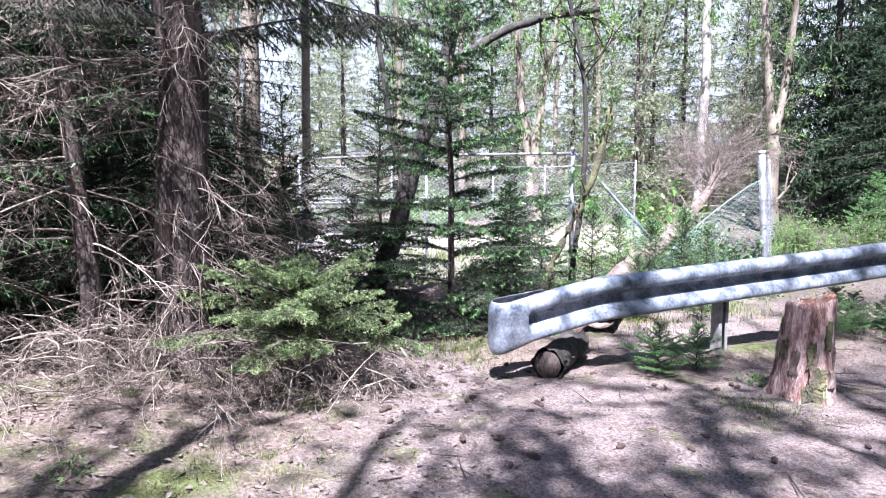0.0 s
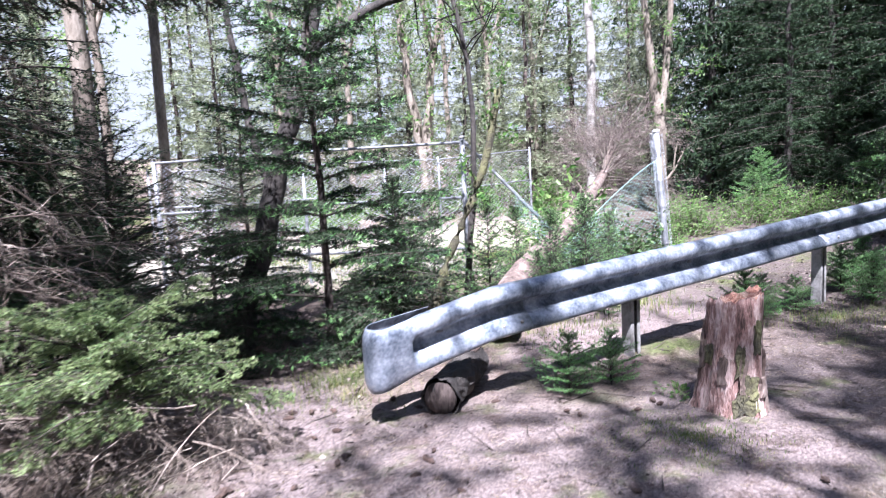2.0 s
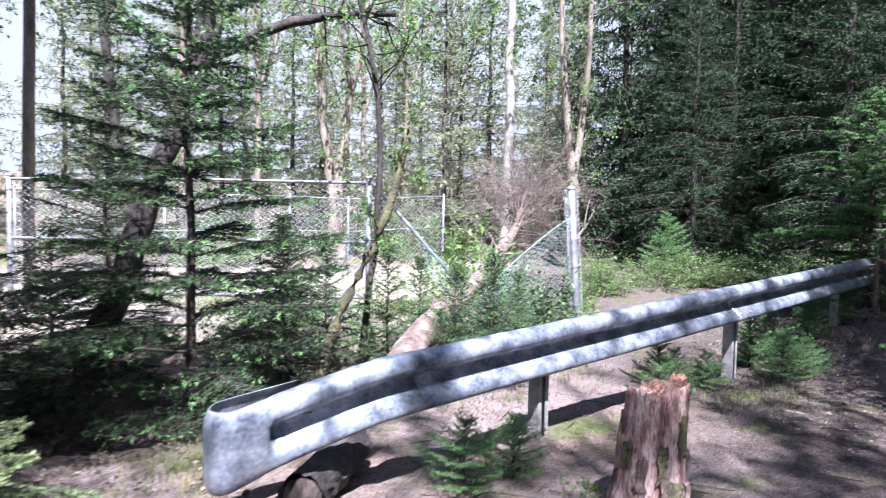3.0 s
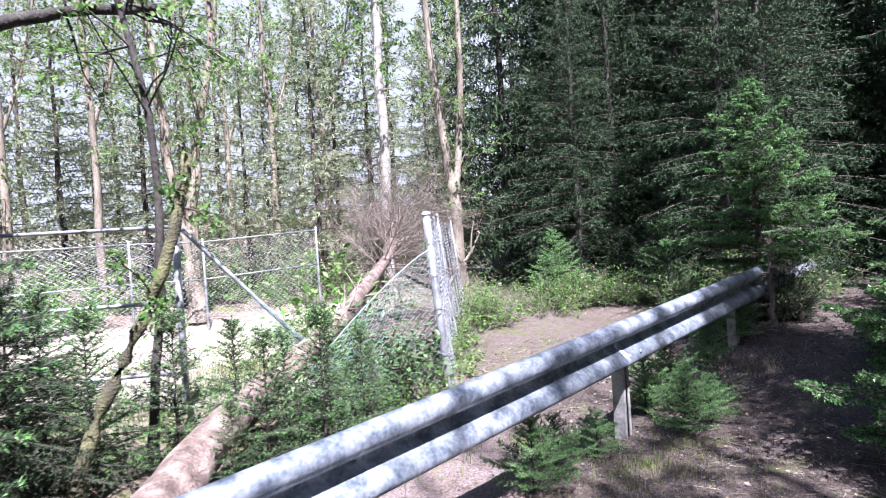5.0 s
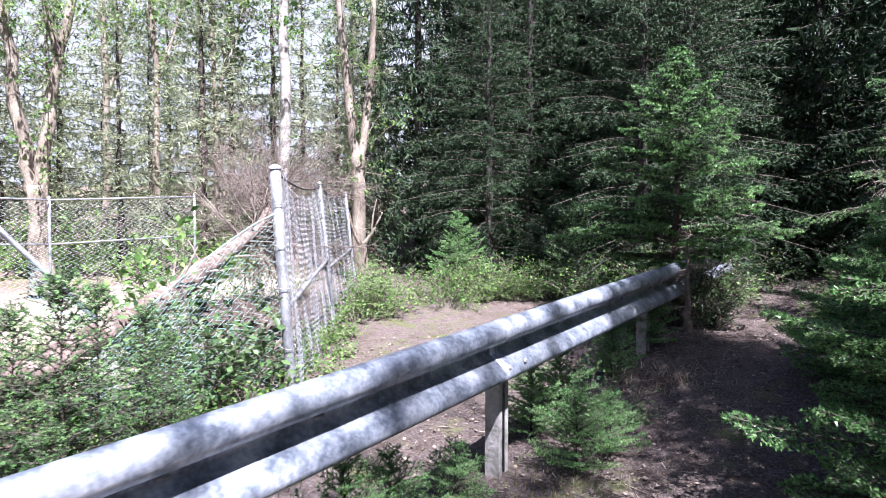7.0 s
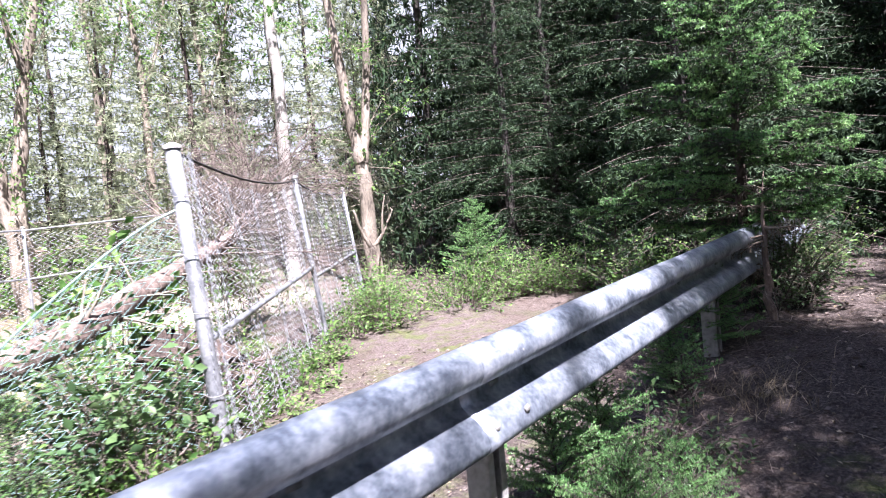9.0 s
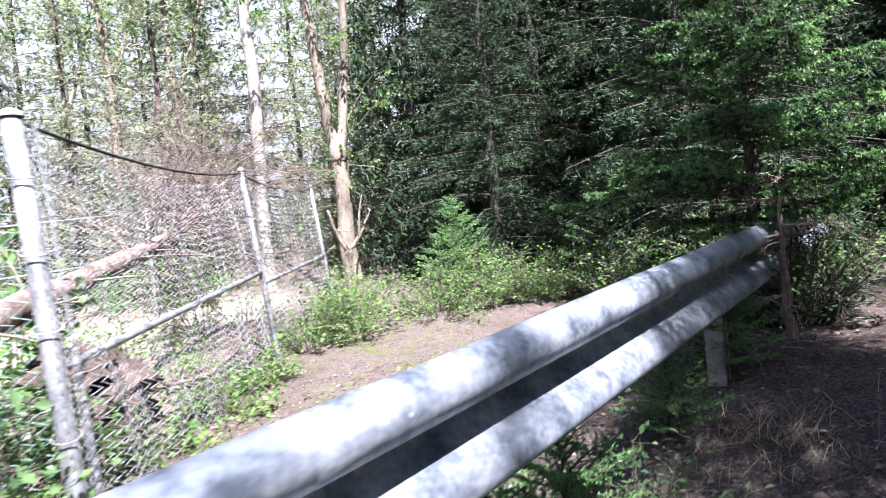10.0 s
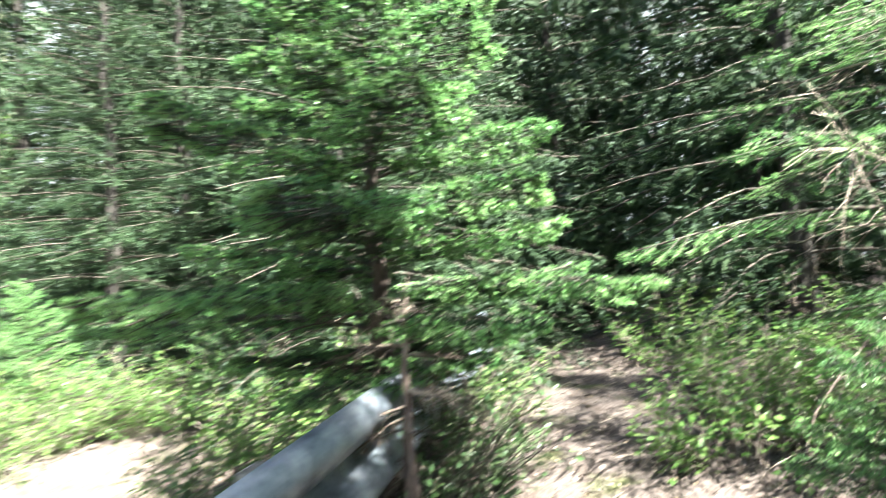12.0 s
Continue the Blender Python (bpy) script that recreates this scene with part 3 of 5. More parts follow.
PROFILE = [(0.0, 0.07), (0.012, 0.088), (0.03, 0.092), (0.06, 0.08), (0.092, 0.045), (0.112, 0.01), (0.13, -0.014), (0.155, -0.02),
           (0.178, -0.012), (0.192, 0.03), (0.206, 0.078), (0.24, 0.095), (0.275, 0.086), (0.3, 0.055), (0.31, 0.025)]


def beam_mesh(name, stations, thick=0.004):
    """Sweeps the W profile. A station: plan point, outward normal, top height, share of flatness, height of the sheet, lift outwards."""
    bm = bmesh.new()
    rows = []
    for p, nrm, top, flat, high, lift in stations:
        row = []
        for h, d in PROFILE:
            u = h / 0.31
            dd = d * (1 - flat) + flat * (0.078 - 0.03 * (2 * u - 1) ** 6)
            q = Vector((p.x, p.y, top - high + u * high)) + nrm * (dd + lift)
            row.append(bm.verts.new(q))
        rows.append(row)
    for a, b in zip(rows, rows[1:]):
        for i in range(len(PROFILE) - 1):
            bm.faces.new((a[i], a[i + 1], b[i + 1], b[i]))
    bmesh.ops.recalc_face_normals(bm, faces=bm.faces)
    bmesh.ops.solidify(bm, geom=bm.faces[:], thickness=thick)
    for f in bm.faces:
        f.smooth = True
    me = bpy.data.meshes.new(name)
    bm.to_mesh(me)
    bm.free()
    me.materials.append(STEEL)
    return me


def box_bm(bm, size, m):
    r = bmesh.ops.create_cube(bm, size=1, matrix=m @ Matrix.Diagonal((*size, 1)))
    return r["verts"]


def bm_part(name, bm, mat, parent, label="", smooth_faces=False):
    me = bpy.data.meshes.new(name)
    for f in bm.faces:
        f.smooth = smooth_faces
    bm.to_mesh(me)
    bm.free()
    me.materials.append(mat)
    return part(name, me, mat, parent, label)


def rail_place(s):
    return RAIL_A + RAIL_D * s


def guard_rail():
    ob = thing("guard_rail", "dented galvanised steel guard rail with blunt rounded end on short posts", "guard rail")
    rng = np.random.default_rng(3)

    def straight(s0, s1, lift):
        k = max(4, int((s1 - s0) / 0.12))
        out = []
        for s in np.linspace(s0, s1, k):
            w = 0.004 * math.sin(s * 3.1) + 0.003 * math.sin(s * 7.7)
            out.append((rail_place(s), RAIL_N, rail_top(s) + w * 0.6, 0.0, RAIL_HIGH, lift + w))
        return out

    part("beam", beam_mesh("beam", straight(0.92, 5.4, 0.0)), STEEL, ob)
    part("beam", beam_mesh("beam", straight(5.08, 9.55, 0.003)), STEEL, ob)
    part("beam", beam_mesh("beam", straight(9.2, 11.6, 0.0)), STEEL, ob)
    # blunt end: the sheet flattens and turns back round on itself
    st = straight(0.36, 1.25, 0.005)
    st.reverse()
    turn_r = 0.12
    for d, f in ((0.335, 0.12), (0.315, 0.5), (0.298, 0.88), (0.28, 1.0), (0.22, 1.0)):
        st.append((rail_place(d), RAIL_N, rail_top(d) + 0.004 * f, f, RAIL_HIGH + (0.02 + 0.12 * (0.3 - d)) * f, 0.005))
    centre = rail_place(0.15) - RAIL_N * (turn_r - 0.08)
    for i in range(0, 17):
        a = math.pi * i / 16
        nrm = (RAIL_N * math.cos(a) - RAIL_D * math.sin(a)).normalized()
        st.append((centre + nrm * (turn_r - 0.078), nrm, rail_top(0.15) + 0.004 - 0.012 * math.sin(a), 1.0, RAIL_HIGH + 0.035 + 0.02 * math.sin(a), 0.004))
    for d in (0.1, 0.2, 0.3, 0.4):
        st.append((centre + RAIL_D * d - RAIL_N * (turn_r - 0.078), -RAIL_N, rail_top(0.15) + 0.004 + 0.1 * d, 1.0, RAIL_HIGH + 0.035 - 0.5 * d, 0.004))
    part("end_cap", beam_mesh("end_cap", st), STEEL, ob, "flattened end sheet bent round on itself")
    # posts of folded channel steel
    for s in (2.42, 5.28, 8.1, 10.9):
        p = rail_place(s) - RAIL_N * 0.077
        z0, z1 = float(land(p.x, p.y)) - 0.25, rail_top(s) - 0.07
        turn_m = Matrix.Translation((p.x, p.y, 0)) @ Matrix.Rotation(math.atan2(RAIL_D.y, RAIL_D.x), 4, "Z")
        bm = bmesh.new()
        mid, hh = (z0 + z1) / 2, z1 - z0
        for cx, cy, sx, sy in ((0, 0.047, 0.11, 0.006), (-0.052, 0, 0.006, 0.09), (0.052, 0, 0.006, 0.09), (-0.036, -0.046, 0.034, 0.006), (0.036, -0.046, 0.034, 0.006)):
            box_bm(bm, (sx, sy, hh), turn_m @ Matrix.Translation((cx, cy, mid)))
        bm_part("post", bm, POSTSTEEL, ob, "weathered channel post")
    # oblong slots with pale washers along the valley, splice bolts
    for s in (0.55, 1.75, 2.42, 3.08, 3.75, 4.4, 5.28, 6.0, 6.65, 7.3, 8.1):
        p = rail_place(s) - RAIL_N * 0.012
        bm = bmesh.new()
        m = Matrix.Translation((p.x, p.y, rail_top(s) - 0.5 * RAIL_HIGH)) @ Matrix.Rotation(math.atan2(RAIL_D.y, RAIL_D.x), 4, "Z")
        box_bm(bm, (0.06, 0.012, 0.026), m)
        bmesh.ops.bevel(bm, geom=bm.edges[:], offset=0.006, segments=2, affect="EDGES")
        bm_part("washer", bm, FENCESTEEL, ob, "pale oblong washer", True)
    for s in (1.0, 1.16, 5.14, 5.33, 9.28, 9.46):
        for h in (0.073, 0.277):
            p = rail_place(s) + RAIL_N * 0.088
            bm = bmesh.new()
            m = Matrix.Translation((p.x, p.y, rail_top(s) - h)) @ Matrix.Rotation(math.atan2(RAIL_N.y, RAIL_N.x), 4, "Z") @ Matrix.Rotation(math.pi / 2, 4, "Y")
            bmesh.ops.create_uvsphere(bm, u_segments=10, v_segments=6, radius=0.016, matrix=m @ Matrix.Diagonal((1, 1, 0.55, 1)))
            bm_part("bolt", bm, POSTSTEEL, ob, "round-headed bolt", True)
    return ob


guard_rail()


# ---- stump and propping log ----
def stump():
    rng = np.random.default_rng(11)
    ob = thing("tree_stump", "weathered reddish tree stump with flaking bark and torn top", "stump", at(2.6, 4.4))
    n, k = 40, 22
    a = np.linspace(0, 2 * np.pi, n, endpoint=False)
    ridge = 0.05 * np.sin(a * 5 + 1) + 0.035 * np.sin(a * 9 + 2) + 0.03 * np.sin(a * 17)
    z = np.linspace(-0.1, 0.7, k)
    rows = []
    for i, h in enumerate(z):
        flare = 0.165 + 0.045 * math.exp(-max(h, 0) / 0.13) - 0.02 * h
        r = flare * (1 + ridge * (1 + 0.8 * math.exp(-max(h, 0) / 0.1)) + rng.normal(size=n) * 0.012)
        zz = np.full(n, h)
        if i == k - 1:
            zz = h + 0.05 * np.clip(np.cos(a - 0.2), 0, 1) ** 6 + 0.012 * rng.normal(size=n) - 0.03 * np.cos(a - 2.2)
        rows.append(np.stack([r * np.cos(a) + 0.06 * h, r * np.sin(a), zz], 1))
    for f, dz in ((0.8, -0.03), (0.45, -0.045), (0.15, -0.03)):
        last = rows[k - 1]
        c = last.mean(0)
        q = c + (last - c) * f
        q[:, 2] = last[:, 2] + dz + rng.normal(size=n) * 0.008
        rows.append(q)
    V = np.concatenate(rows + [rows[-1].mean(0)[None]])
    F, M = [], []
    for i in range(len(rows) - 1):
        for j in range(n):
            j2 = (j + 1) % n
            F += [[i * n + j, i * n + j2, (i + 1) * n + j2], [i * n + j, (i + 1) * n + j2, (i + 1) * n + j]]
            M += [1 if i >= k - 1 else 0] * 2
    b = (len(rows) - 1) * n
    for j in range(n):
        F.append([b + j, b + (j + 1) % n, len(V) - 1])
        M.append(1)
    part("core", tri_mesh("core", V, F, [STUMPWOOD, CUT], M), STUMPWOOD, ob)
    # plates of bark still clinging on
    for i in range(34):
        ang = rng.uniform(0, 6.28)
        h0 = rng.uniform(-0.02, 0.45)
        hh = rng.uniform(0.1, 0.26)
        w = rng.uniform(0.18, 0.42)
        g = Geo()
        m, q = 5, 5
        aa = ang + np.linspace(-w / 2, w / 2, m)
        zz = h0 + np.linspace(0, hh, q)
        A, Z = np.meshgrid(aa, zz)
        flare = 0.165 + 0.045 * np.exp(-np.maximum(Z, 0) / 0.13) - 0.02 * Z
        R = flare * (1 + 0.05 * np.sin(A * 5 + 1) + 0.035 * np.sin(A * 9 + 2)) + 0.012 + rng.uniform(0, 0.012) + rng.normal(size=A.shape) * 0.003
        A = A + rng.normal(size=A.shape) * 0.03
        Z = Z + rng.normal(size=A.shape) * 0.012
        outer = np.stack([R * np.cos(A) + 0.06 * Z, R * np.sin(A), Z], -1).reshape(-1, 3)
        R2 = R - 0.02
        inner = np.stack([R2 * np.cos(A) + 0.06 * Z, R2 * np.sin(A), Z], -1).reshape(-1, 3)
        fs = []
        for r_ in range(q - 1):
            for c_ in range(m - 1):
                i0 = r_ * m + c_
                fs += [[i0, i0 + 1, i0 + m + 1], [i0, i0 + m + 1, i0 + m]]
        ring = [c_ for c_ in range(m)] + [r_ * m + m - 1 for r_ in range(1, q)] + [(q - 1) * m + c_ for c_ in range(m - 2, -1, -1)] + [r_ * m for r_ in range(q - 2, 0, -1)]
        for x0, x1 in zip(ring, ring[1:] + ring[:1]):
            fs += [[x0, x0 + m * q, x1 + m * q], [x0, x1 + m * q, x1]]
        g.add(np.concatenate([outer, inner]), fs)
        mossy = math.cos(ang + 2.2) > 0.5 and rng.random() < 0.6
        part("bark_plate", g, BARK_MOSS if mossy else BARK_RED, ob, "mossy bark" if mossy else "", False)
    return ob


stump()


def log():
    rng = np.random.default_rng(12)
    a, b = at(0.83, 4.84, 0.11), at(1.2, 5.5, 0.15)
    ob = thing("log", "short dark cut log lying under the rail end", "log", a)
    pts = np.linspace((0, 0, 0), np.array(b - a), 15)
    pts[1:-1] += rng.normal(size=(13, 3)) * 0.004
    g = Geo()
    g.tube(pts, 0.12 + rng.normal(size=15) * 0.006, 26, rough=0.09, rng=rng)
    part("bark", g, BARK_DARK, ob, "", False)
    g = Geo()
    d = np.array((a - b).normalized())
    g.tube(np.stack([d * -0.01, d * 0.012]), [0.11, 0.104], 18, rough=0.03, rng=rng)
    # Bark brown darkens the face, in place of the shadow on it
    part("cut_face", g, BARK, ob, "weathered brown cut face, its shadow put into the colour")
    g = Geo()
    for i in range(3):
        g.tube(bend(pts[11] + [0, 0, 0.08], (0.5 + 0.2 * i, 0.5, 0.5), 0.4, 5, rng, jitter=0.2), np.linspace(0.025, 0.01, 5), 6)
    part("branch_stub", g, BARK_RED, ob)
    return ob


log()


# ---- chain-link fence ----
F1, F2, F3 = (4.60, 8.80), (6.32, 12.1), (7.9, 14.85)
LEAN_A, LEAN_B = (-0.055, 0.042), (-0.087, 0.05)     # sideways for each metre up
FC, FM, FL = (2.05, 9.95), (-0.28, 10.64), (-2.6, 11.4)


def tube_part(name, a, b, r, mat, parent, label="", sides=12):
    g = Geo()
    g.tube(np.array([np.array(a, float), np.array(a, float) * 0.5 + np.array(b, float) * 0.5, np.array(b, float)]), r, sides)
    return part(name, g, mat, parent, label)


def chain_link(surface, wide, high, cell=0.06, r=0.0026, sag=0.0, seed=1):
    """Zigzag wires of a chain-link sheet. surface(u, v): points in metres from the sheet's own width u and height v."""
    g = Geo()
    rng = np.random.default_rng(seed)
    n = int(wide / (cell / 1)) + 1
    k = int(high / (cell / 2))
    A, B = [], []
    for i in range(n):
        v = np.arange(k + 1) * cell / 2
        u = i * cell + (np.arange(k + 1) % 2) * cell * 1.04
        p = surface(np.clip(u, 0, wide), np.minimum(v, high))
        A.append(p[:-1])
        B.append(p[1:])
    A, B = np.concatenate(A), np.concatenate(B)
    g.sticks(A, B, r, r)
    return g


def fence_post(p, h, r, parent, name="post", label="", sides=14, lean=(0.0, 0.0)):
    z = float(land(*p))

    def up(v):
        return (p[0] + lean[0] * v, p[1] + lean[1] * v, z + v)
    o = tube_part(name, up(-0.3), up(h), r, FENCESTEEL, parent, label, sides)
    g = Geo()
    g.tube(np.array([up(h - 0.01), up(h + 0.012), up(h + 0.03)]), [r * 1.2, r * 1.2, r * 0.4], sides)
    part("cap", g, POSTSTEEL, o)
    return o


def flat_panel(a, b, z0, z1, wave=0.0, seed=1, top_sag=0.0, lean_a=(0.0, 0.0), lean_b=(0.0, 0.0)):
    a, b, lean_a, lean_b = np.array(a, float), np.array(b, float), np.array(lean_a), np.array(lean_b)
    wide = np.linalg.norm(b - a)
    d = (b - a) / wide
    nrm = np.array([-d[1], d[0]])

    def surface(u, v):
        q = a + d * u[:, None]
        off = wave * (np.sin(u * 9 + v * 2.0 + seed) + 0.6 * np.sin(u * 21 + v * 5) + 0.5 * np.sin(v * 6 + u * 3))
        q = q + nrm * off[:, None] + (z0 + v)[:, None] * (lean_a + (lean_b - lean_a) * (u / wide)[:, None])
        z = land(q[:, 0], q[:, 1]) + z0 + v - top_sag * 4 * (u / wide) * (1 - u / wide) * v / (z1 - z0)
        return np.column_stack([q, z])
    return surface, wide, z1 - z0


def side_fence():
    ob = thing("chain_link_fence", "grey chain-link fence along the path, slack wire mesh on steel posts", "fence")
    fence_post(F1, 1.98, 0.044, ob, label="thick end post wound with loose wire", lean=LEAN_A)
    fence_post(F2, 2.0, 0.03, ob, lean=LEAN_B)
    fence_post(F3, 2.0, 0.03, ob, lean=LEAN_B)
    for i, (a, b, w, la, lb) in enumerate(((F1, F2, 0.028, LEAN_A, LEAN_B), (F2, F3, 0.02, LEAN_B, LEAN_B))):
        s, wide, high = flat_panel(a, b, 0.04, 1.93, w, i, 0.1, la, lb)
        part("wire_mesh", chain_link(s, wide, high, 0.06, 0.0019), WIRE, ob, kind="stuff")
        za, zb = float(land(*a)), float(land(*b))
        u = np.linspace(0, 1, 9)

        def strand(ha, hb, sag):
            x = a[0] + la[0] * ha + (b[0] + lb[0] * hb - a[0] - la[0] * ha) * u
            y = a[1] + la[1] * ha + (b[1] + lb[1] * hb - a[1] - la[1] * ha) * u
            return np.column_stack([x, y, za + ha + (zb + hb - za - ha) * u - sag * 4 * u * (1 - u)])
        g = Geo()
        g.tube(strand(1.96, 1.97, 0.1), 0.01, 6)
        # Dark bark colour stands in for the shade on the backlit cable
        part("tension_wire", g, BARK_DARK, ob, "tension cable coloured dark for its backlit side")
        g = Geo()
        g.tube(strand(0.8, 0.92, 0.0), 0.023, 10)
        part("mid_rail", g, FENCESTEEL, ob)
    # loose mesh rolled round the end post
    rng = np.random.default_rng(4)
    g = Geo()
    z = float(land(*F1))
    for i in range(16):
        a = rng.uniform(0, 6.28)
        v = np.linspace(0.05, 1.95, 66)
        rr = 0.05 + 0.02 * rng.random() + 0.008 * (np.arange(66) % 2)
        aa = a + 0.12 * (np.arange(66) % 2) + 0.1 * np.sin(v * 3 + i)
        p = np.column_stack([F1[0] + rr * np.cos(aa) + 0.03 + LEAN_A[0] * v, F1[1] + rr * np.sin(aa) + 0.02 + LEAN_A[1] * v, z + v])
        g.sticks(p[:-1], p[1:], 0.0016, 0.0016)
    part("rolled_mesh", g, WIRE, ob, "bunched wire mesh", kind="stuff")
    for h in (0.5, 1.0, 1.35, 1.7):
        g = Geo()
        a = np.linspace(0, 6.3, 18)
        g.tube(np.column_stack([F1[0] + LEAN_A[0] * h + 0.062 * np.cos(a), F1[1] + LEAN_A[1] * h + 0.062 * np.sin(a), z + h + 0.02 * np.sin(a)]), 0.003, 5, cap=False)
        part("wire_tie", g, POSTSTEEL, ob)
    return ob


side_fence()


def front_fence():
    ob = thing("chain_link_fence", "silver chain-link fence with tube rails beside the fallen tree", "fence")
    for p, h, r in ((FL, 2.05, 0.035), (FM, 2.03, 0.026), (FC, 2.07, 0.038)):
        fence_post(p, h, r, ob)
    for a, b, i in ((FL, FM, 7), (FM, FC, 9)):
        za, zb = float(land(*a)), float(land(*b))
        s, wide, high = flat_panel(a, b, 0.12, 2.0, 0.006, i)
        part("wire_mesh", chain_link(s, wide, high, 0.095, 0.0026), WIRE, ob, kind="stuff")
        for h in (2.0, 1.2, 0.45):
            tube_part("rail", (*a, za + h), (*b, zb + h), 0.021, FENCESTEEL, ob)
    z = float(land(*FC))
    tube_part("brace", (FC[0] + 0.02, FC[1], z + 2.02), (3.75, 9.62, z + 0.1), 0.024, FENCESTEEL, ob, "slanting brace tube")
    return ob


front_fence()


def rear_fence():
    ob = thing("chain_link_fence", "thin pale chain-link fence at the back of the clearing", "fence")
    pts = [(-4.2, 16.6), (-1.4, 17.1), (1.4, 17.6), (2.9, 17.9), (5.6, 18.3)]
    for p in pts:
        fence_post(p, 2.05, 0.028, ob)
    for i, (a, b) in enumerate(zip(pts, pts[1:])):
        za, zb = float(land(*a)), float(land(*b))
        s, wide, high = flat_panel(a, b, 0.1, 2.0, 0.01, i)
        part("wire_mesh", chain_link(s, wide, high, 0.12, 0.003), WIRE, ob, kind="stuff")
        for h in (2.0, 1.15):
            tube_part("rail", (*a, za + h), (*b, zb + h), 0.018, FENCESTEEL, ob)
    return ob


rear_fence()


def crushed_mesh():
    """Green coated mesh torn down by the fallen tree: hangs from the end post and from the brace to the trunk between them."""
    ob = thing("torn_wire_mesh", "green coated chain-link mesh torn down by the fallen tree", "wire mesh")
    zf = float(land(*F1))

    def right_side(u, v):
        f = np.clip(u / 1.5, 0, 1)
        top = 1.6 - 1.12 * f ** 1.25
        q = np.column_stack([F1[0] - 0.06 - 1.4 * f + LEAN_A[0] * v, F1[1] + 0.02 + 0.05 * f])
        q[:, 1] += 0.10 * np.sin(u * 5) * (1 - v / 1.5) + 0.05 * np.sin(v * 7 + u * 3) - 0.25 * f * (v / 1.5)
        return np.column_stack([q, zf + 0.02 + (top - 0.02) * v / 1.5])
    part("hanging_sheet", chain_link(right_side, 1.5, 1.5, 0.075, 0.002), [WIRE_TEAL], ob, kind="stuff")

    def left_side(u, v):
        f = np.clip(u / 0.8, 0, 1)
        x = 2.75 + 0.75 * f
        zt = zf + 1.3 - 0.78 * f
        return np.column_stack([x, 9.78 - 0.1 * f + 0.05 * np.sin(v * 8 + u * 4), zt - 0.42 + 0.4 * v / 0.5])
    part("hanging_sheet", chain_link(left_side, 0.8, 0.5, 0.06, 0.0024), [WIRE_TEAL], ob, kind="stuff")
    g = Geo()
    u = np.linspace(0, 1.5, 12)
    p = right_side(u, np.full(12, 1.5))
    g.tube(p, 0.006, 5)
    part("edge_wire", g, WIRE_TEAL, ob)
    for d in ((3.4, 8.95, 0.12, 4.3, 8.9, 0.05), (3.3, 9.1, 0.3, 3.3, 9.1, -0.05)):
        tube_part("bent_rail", (d[0], d[1], zf + d[2]), (d[3], d[4], zf + d[5]), 0.012, FENCESTEEL, ob)
    return ob


crushed_mesh()


# ---- the fallen tree ----
def fallen_tree():
    rng = np.random.default_rng(21)
    ob = thing("fallen_spruce", "fallen dead spruce with reddish peeling bark and brown twiggy crown", "fallen tree", at(1.62, 6.4))
    o = np.array(at(1.62, 6.4))
    P = np.array([(1.62, 6.4, 0.1), (2.02, 7.25, 0.25), (2.82, 8.6, 0.42), (3.9, 10.15, 0.74), (4.7, 11.5, 1.05), (5.5, 12.85, 1.38), (6.0, 13.75, 1.75), (6.25, 14.2, 2.05)]) - o
    s = np.linspace(0, 7, 29)
    axis = np.stack([np.interp(s, np.arange(8), P[:, c]) for c in range(3)], 1)
    axis[1:-1] += rng.normal(size=(27, 3)) * 0.012
    g = Geo()
    g.tube(axis, np.interp(np.linspace(0, 1, 29), (0, 0.3, 1), (0.185, 0.12, 0.055)), 18, rough=0.09, rng=rng)
    part("trunk", g, BARK_RED, ob)
    g = Geo()
    for i in range(26):
        q, d = along(axis, [rng.uniform(0.15, 0.75)])
        w = rng.normal(size=3)
        w -= d[0] * np.dot(w, d[0])
        w /= np.linalg.norm(w)
        g.tube(bend(q[0] + w * 0.08, w + d[0] * 0.5, rng.uniform(0.1, 0.5), 4, rng, jitter=0.1), np.linspace(0.013, 0.006, 4), 5)
    part("stub_wood", g, BARK_GREY, ob, kind="stuff")
    g = Geo()
    for i in range(120):
        q, d = along(axis, [rng.uniform(0.62, 1.0)])
        w = rng.normal(size=3) * [1, 1, 0.9]
        w -= d[0] * np.dot(w, d[0])
        w = w / np.linalg.norm(w) + d[0] * rng.uniform(0.1, 0.8) + [0, 0, 0.25]
        dead_branch(g, q[0], w, rng.uniform(0.6, 1.7), rng, r=0.010, sag=-0.1, sub=14)
    part("dead_crown", g, TWIG_BROWN, ob, "tangle of bare brown twigs", kind="stuff")
    return ob


fallen_tree()


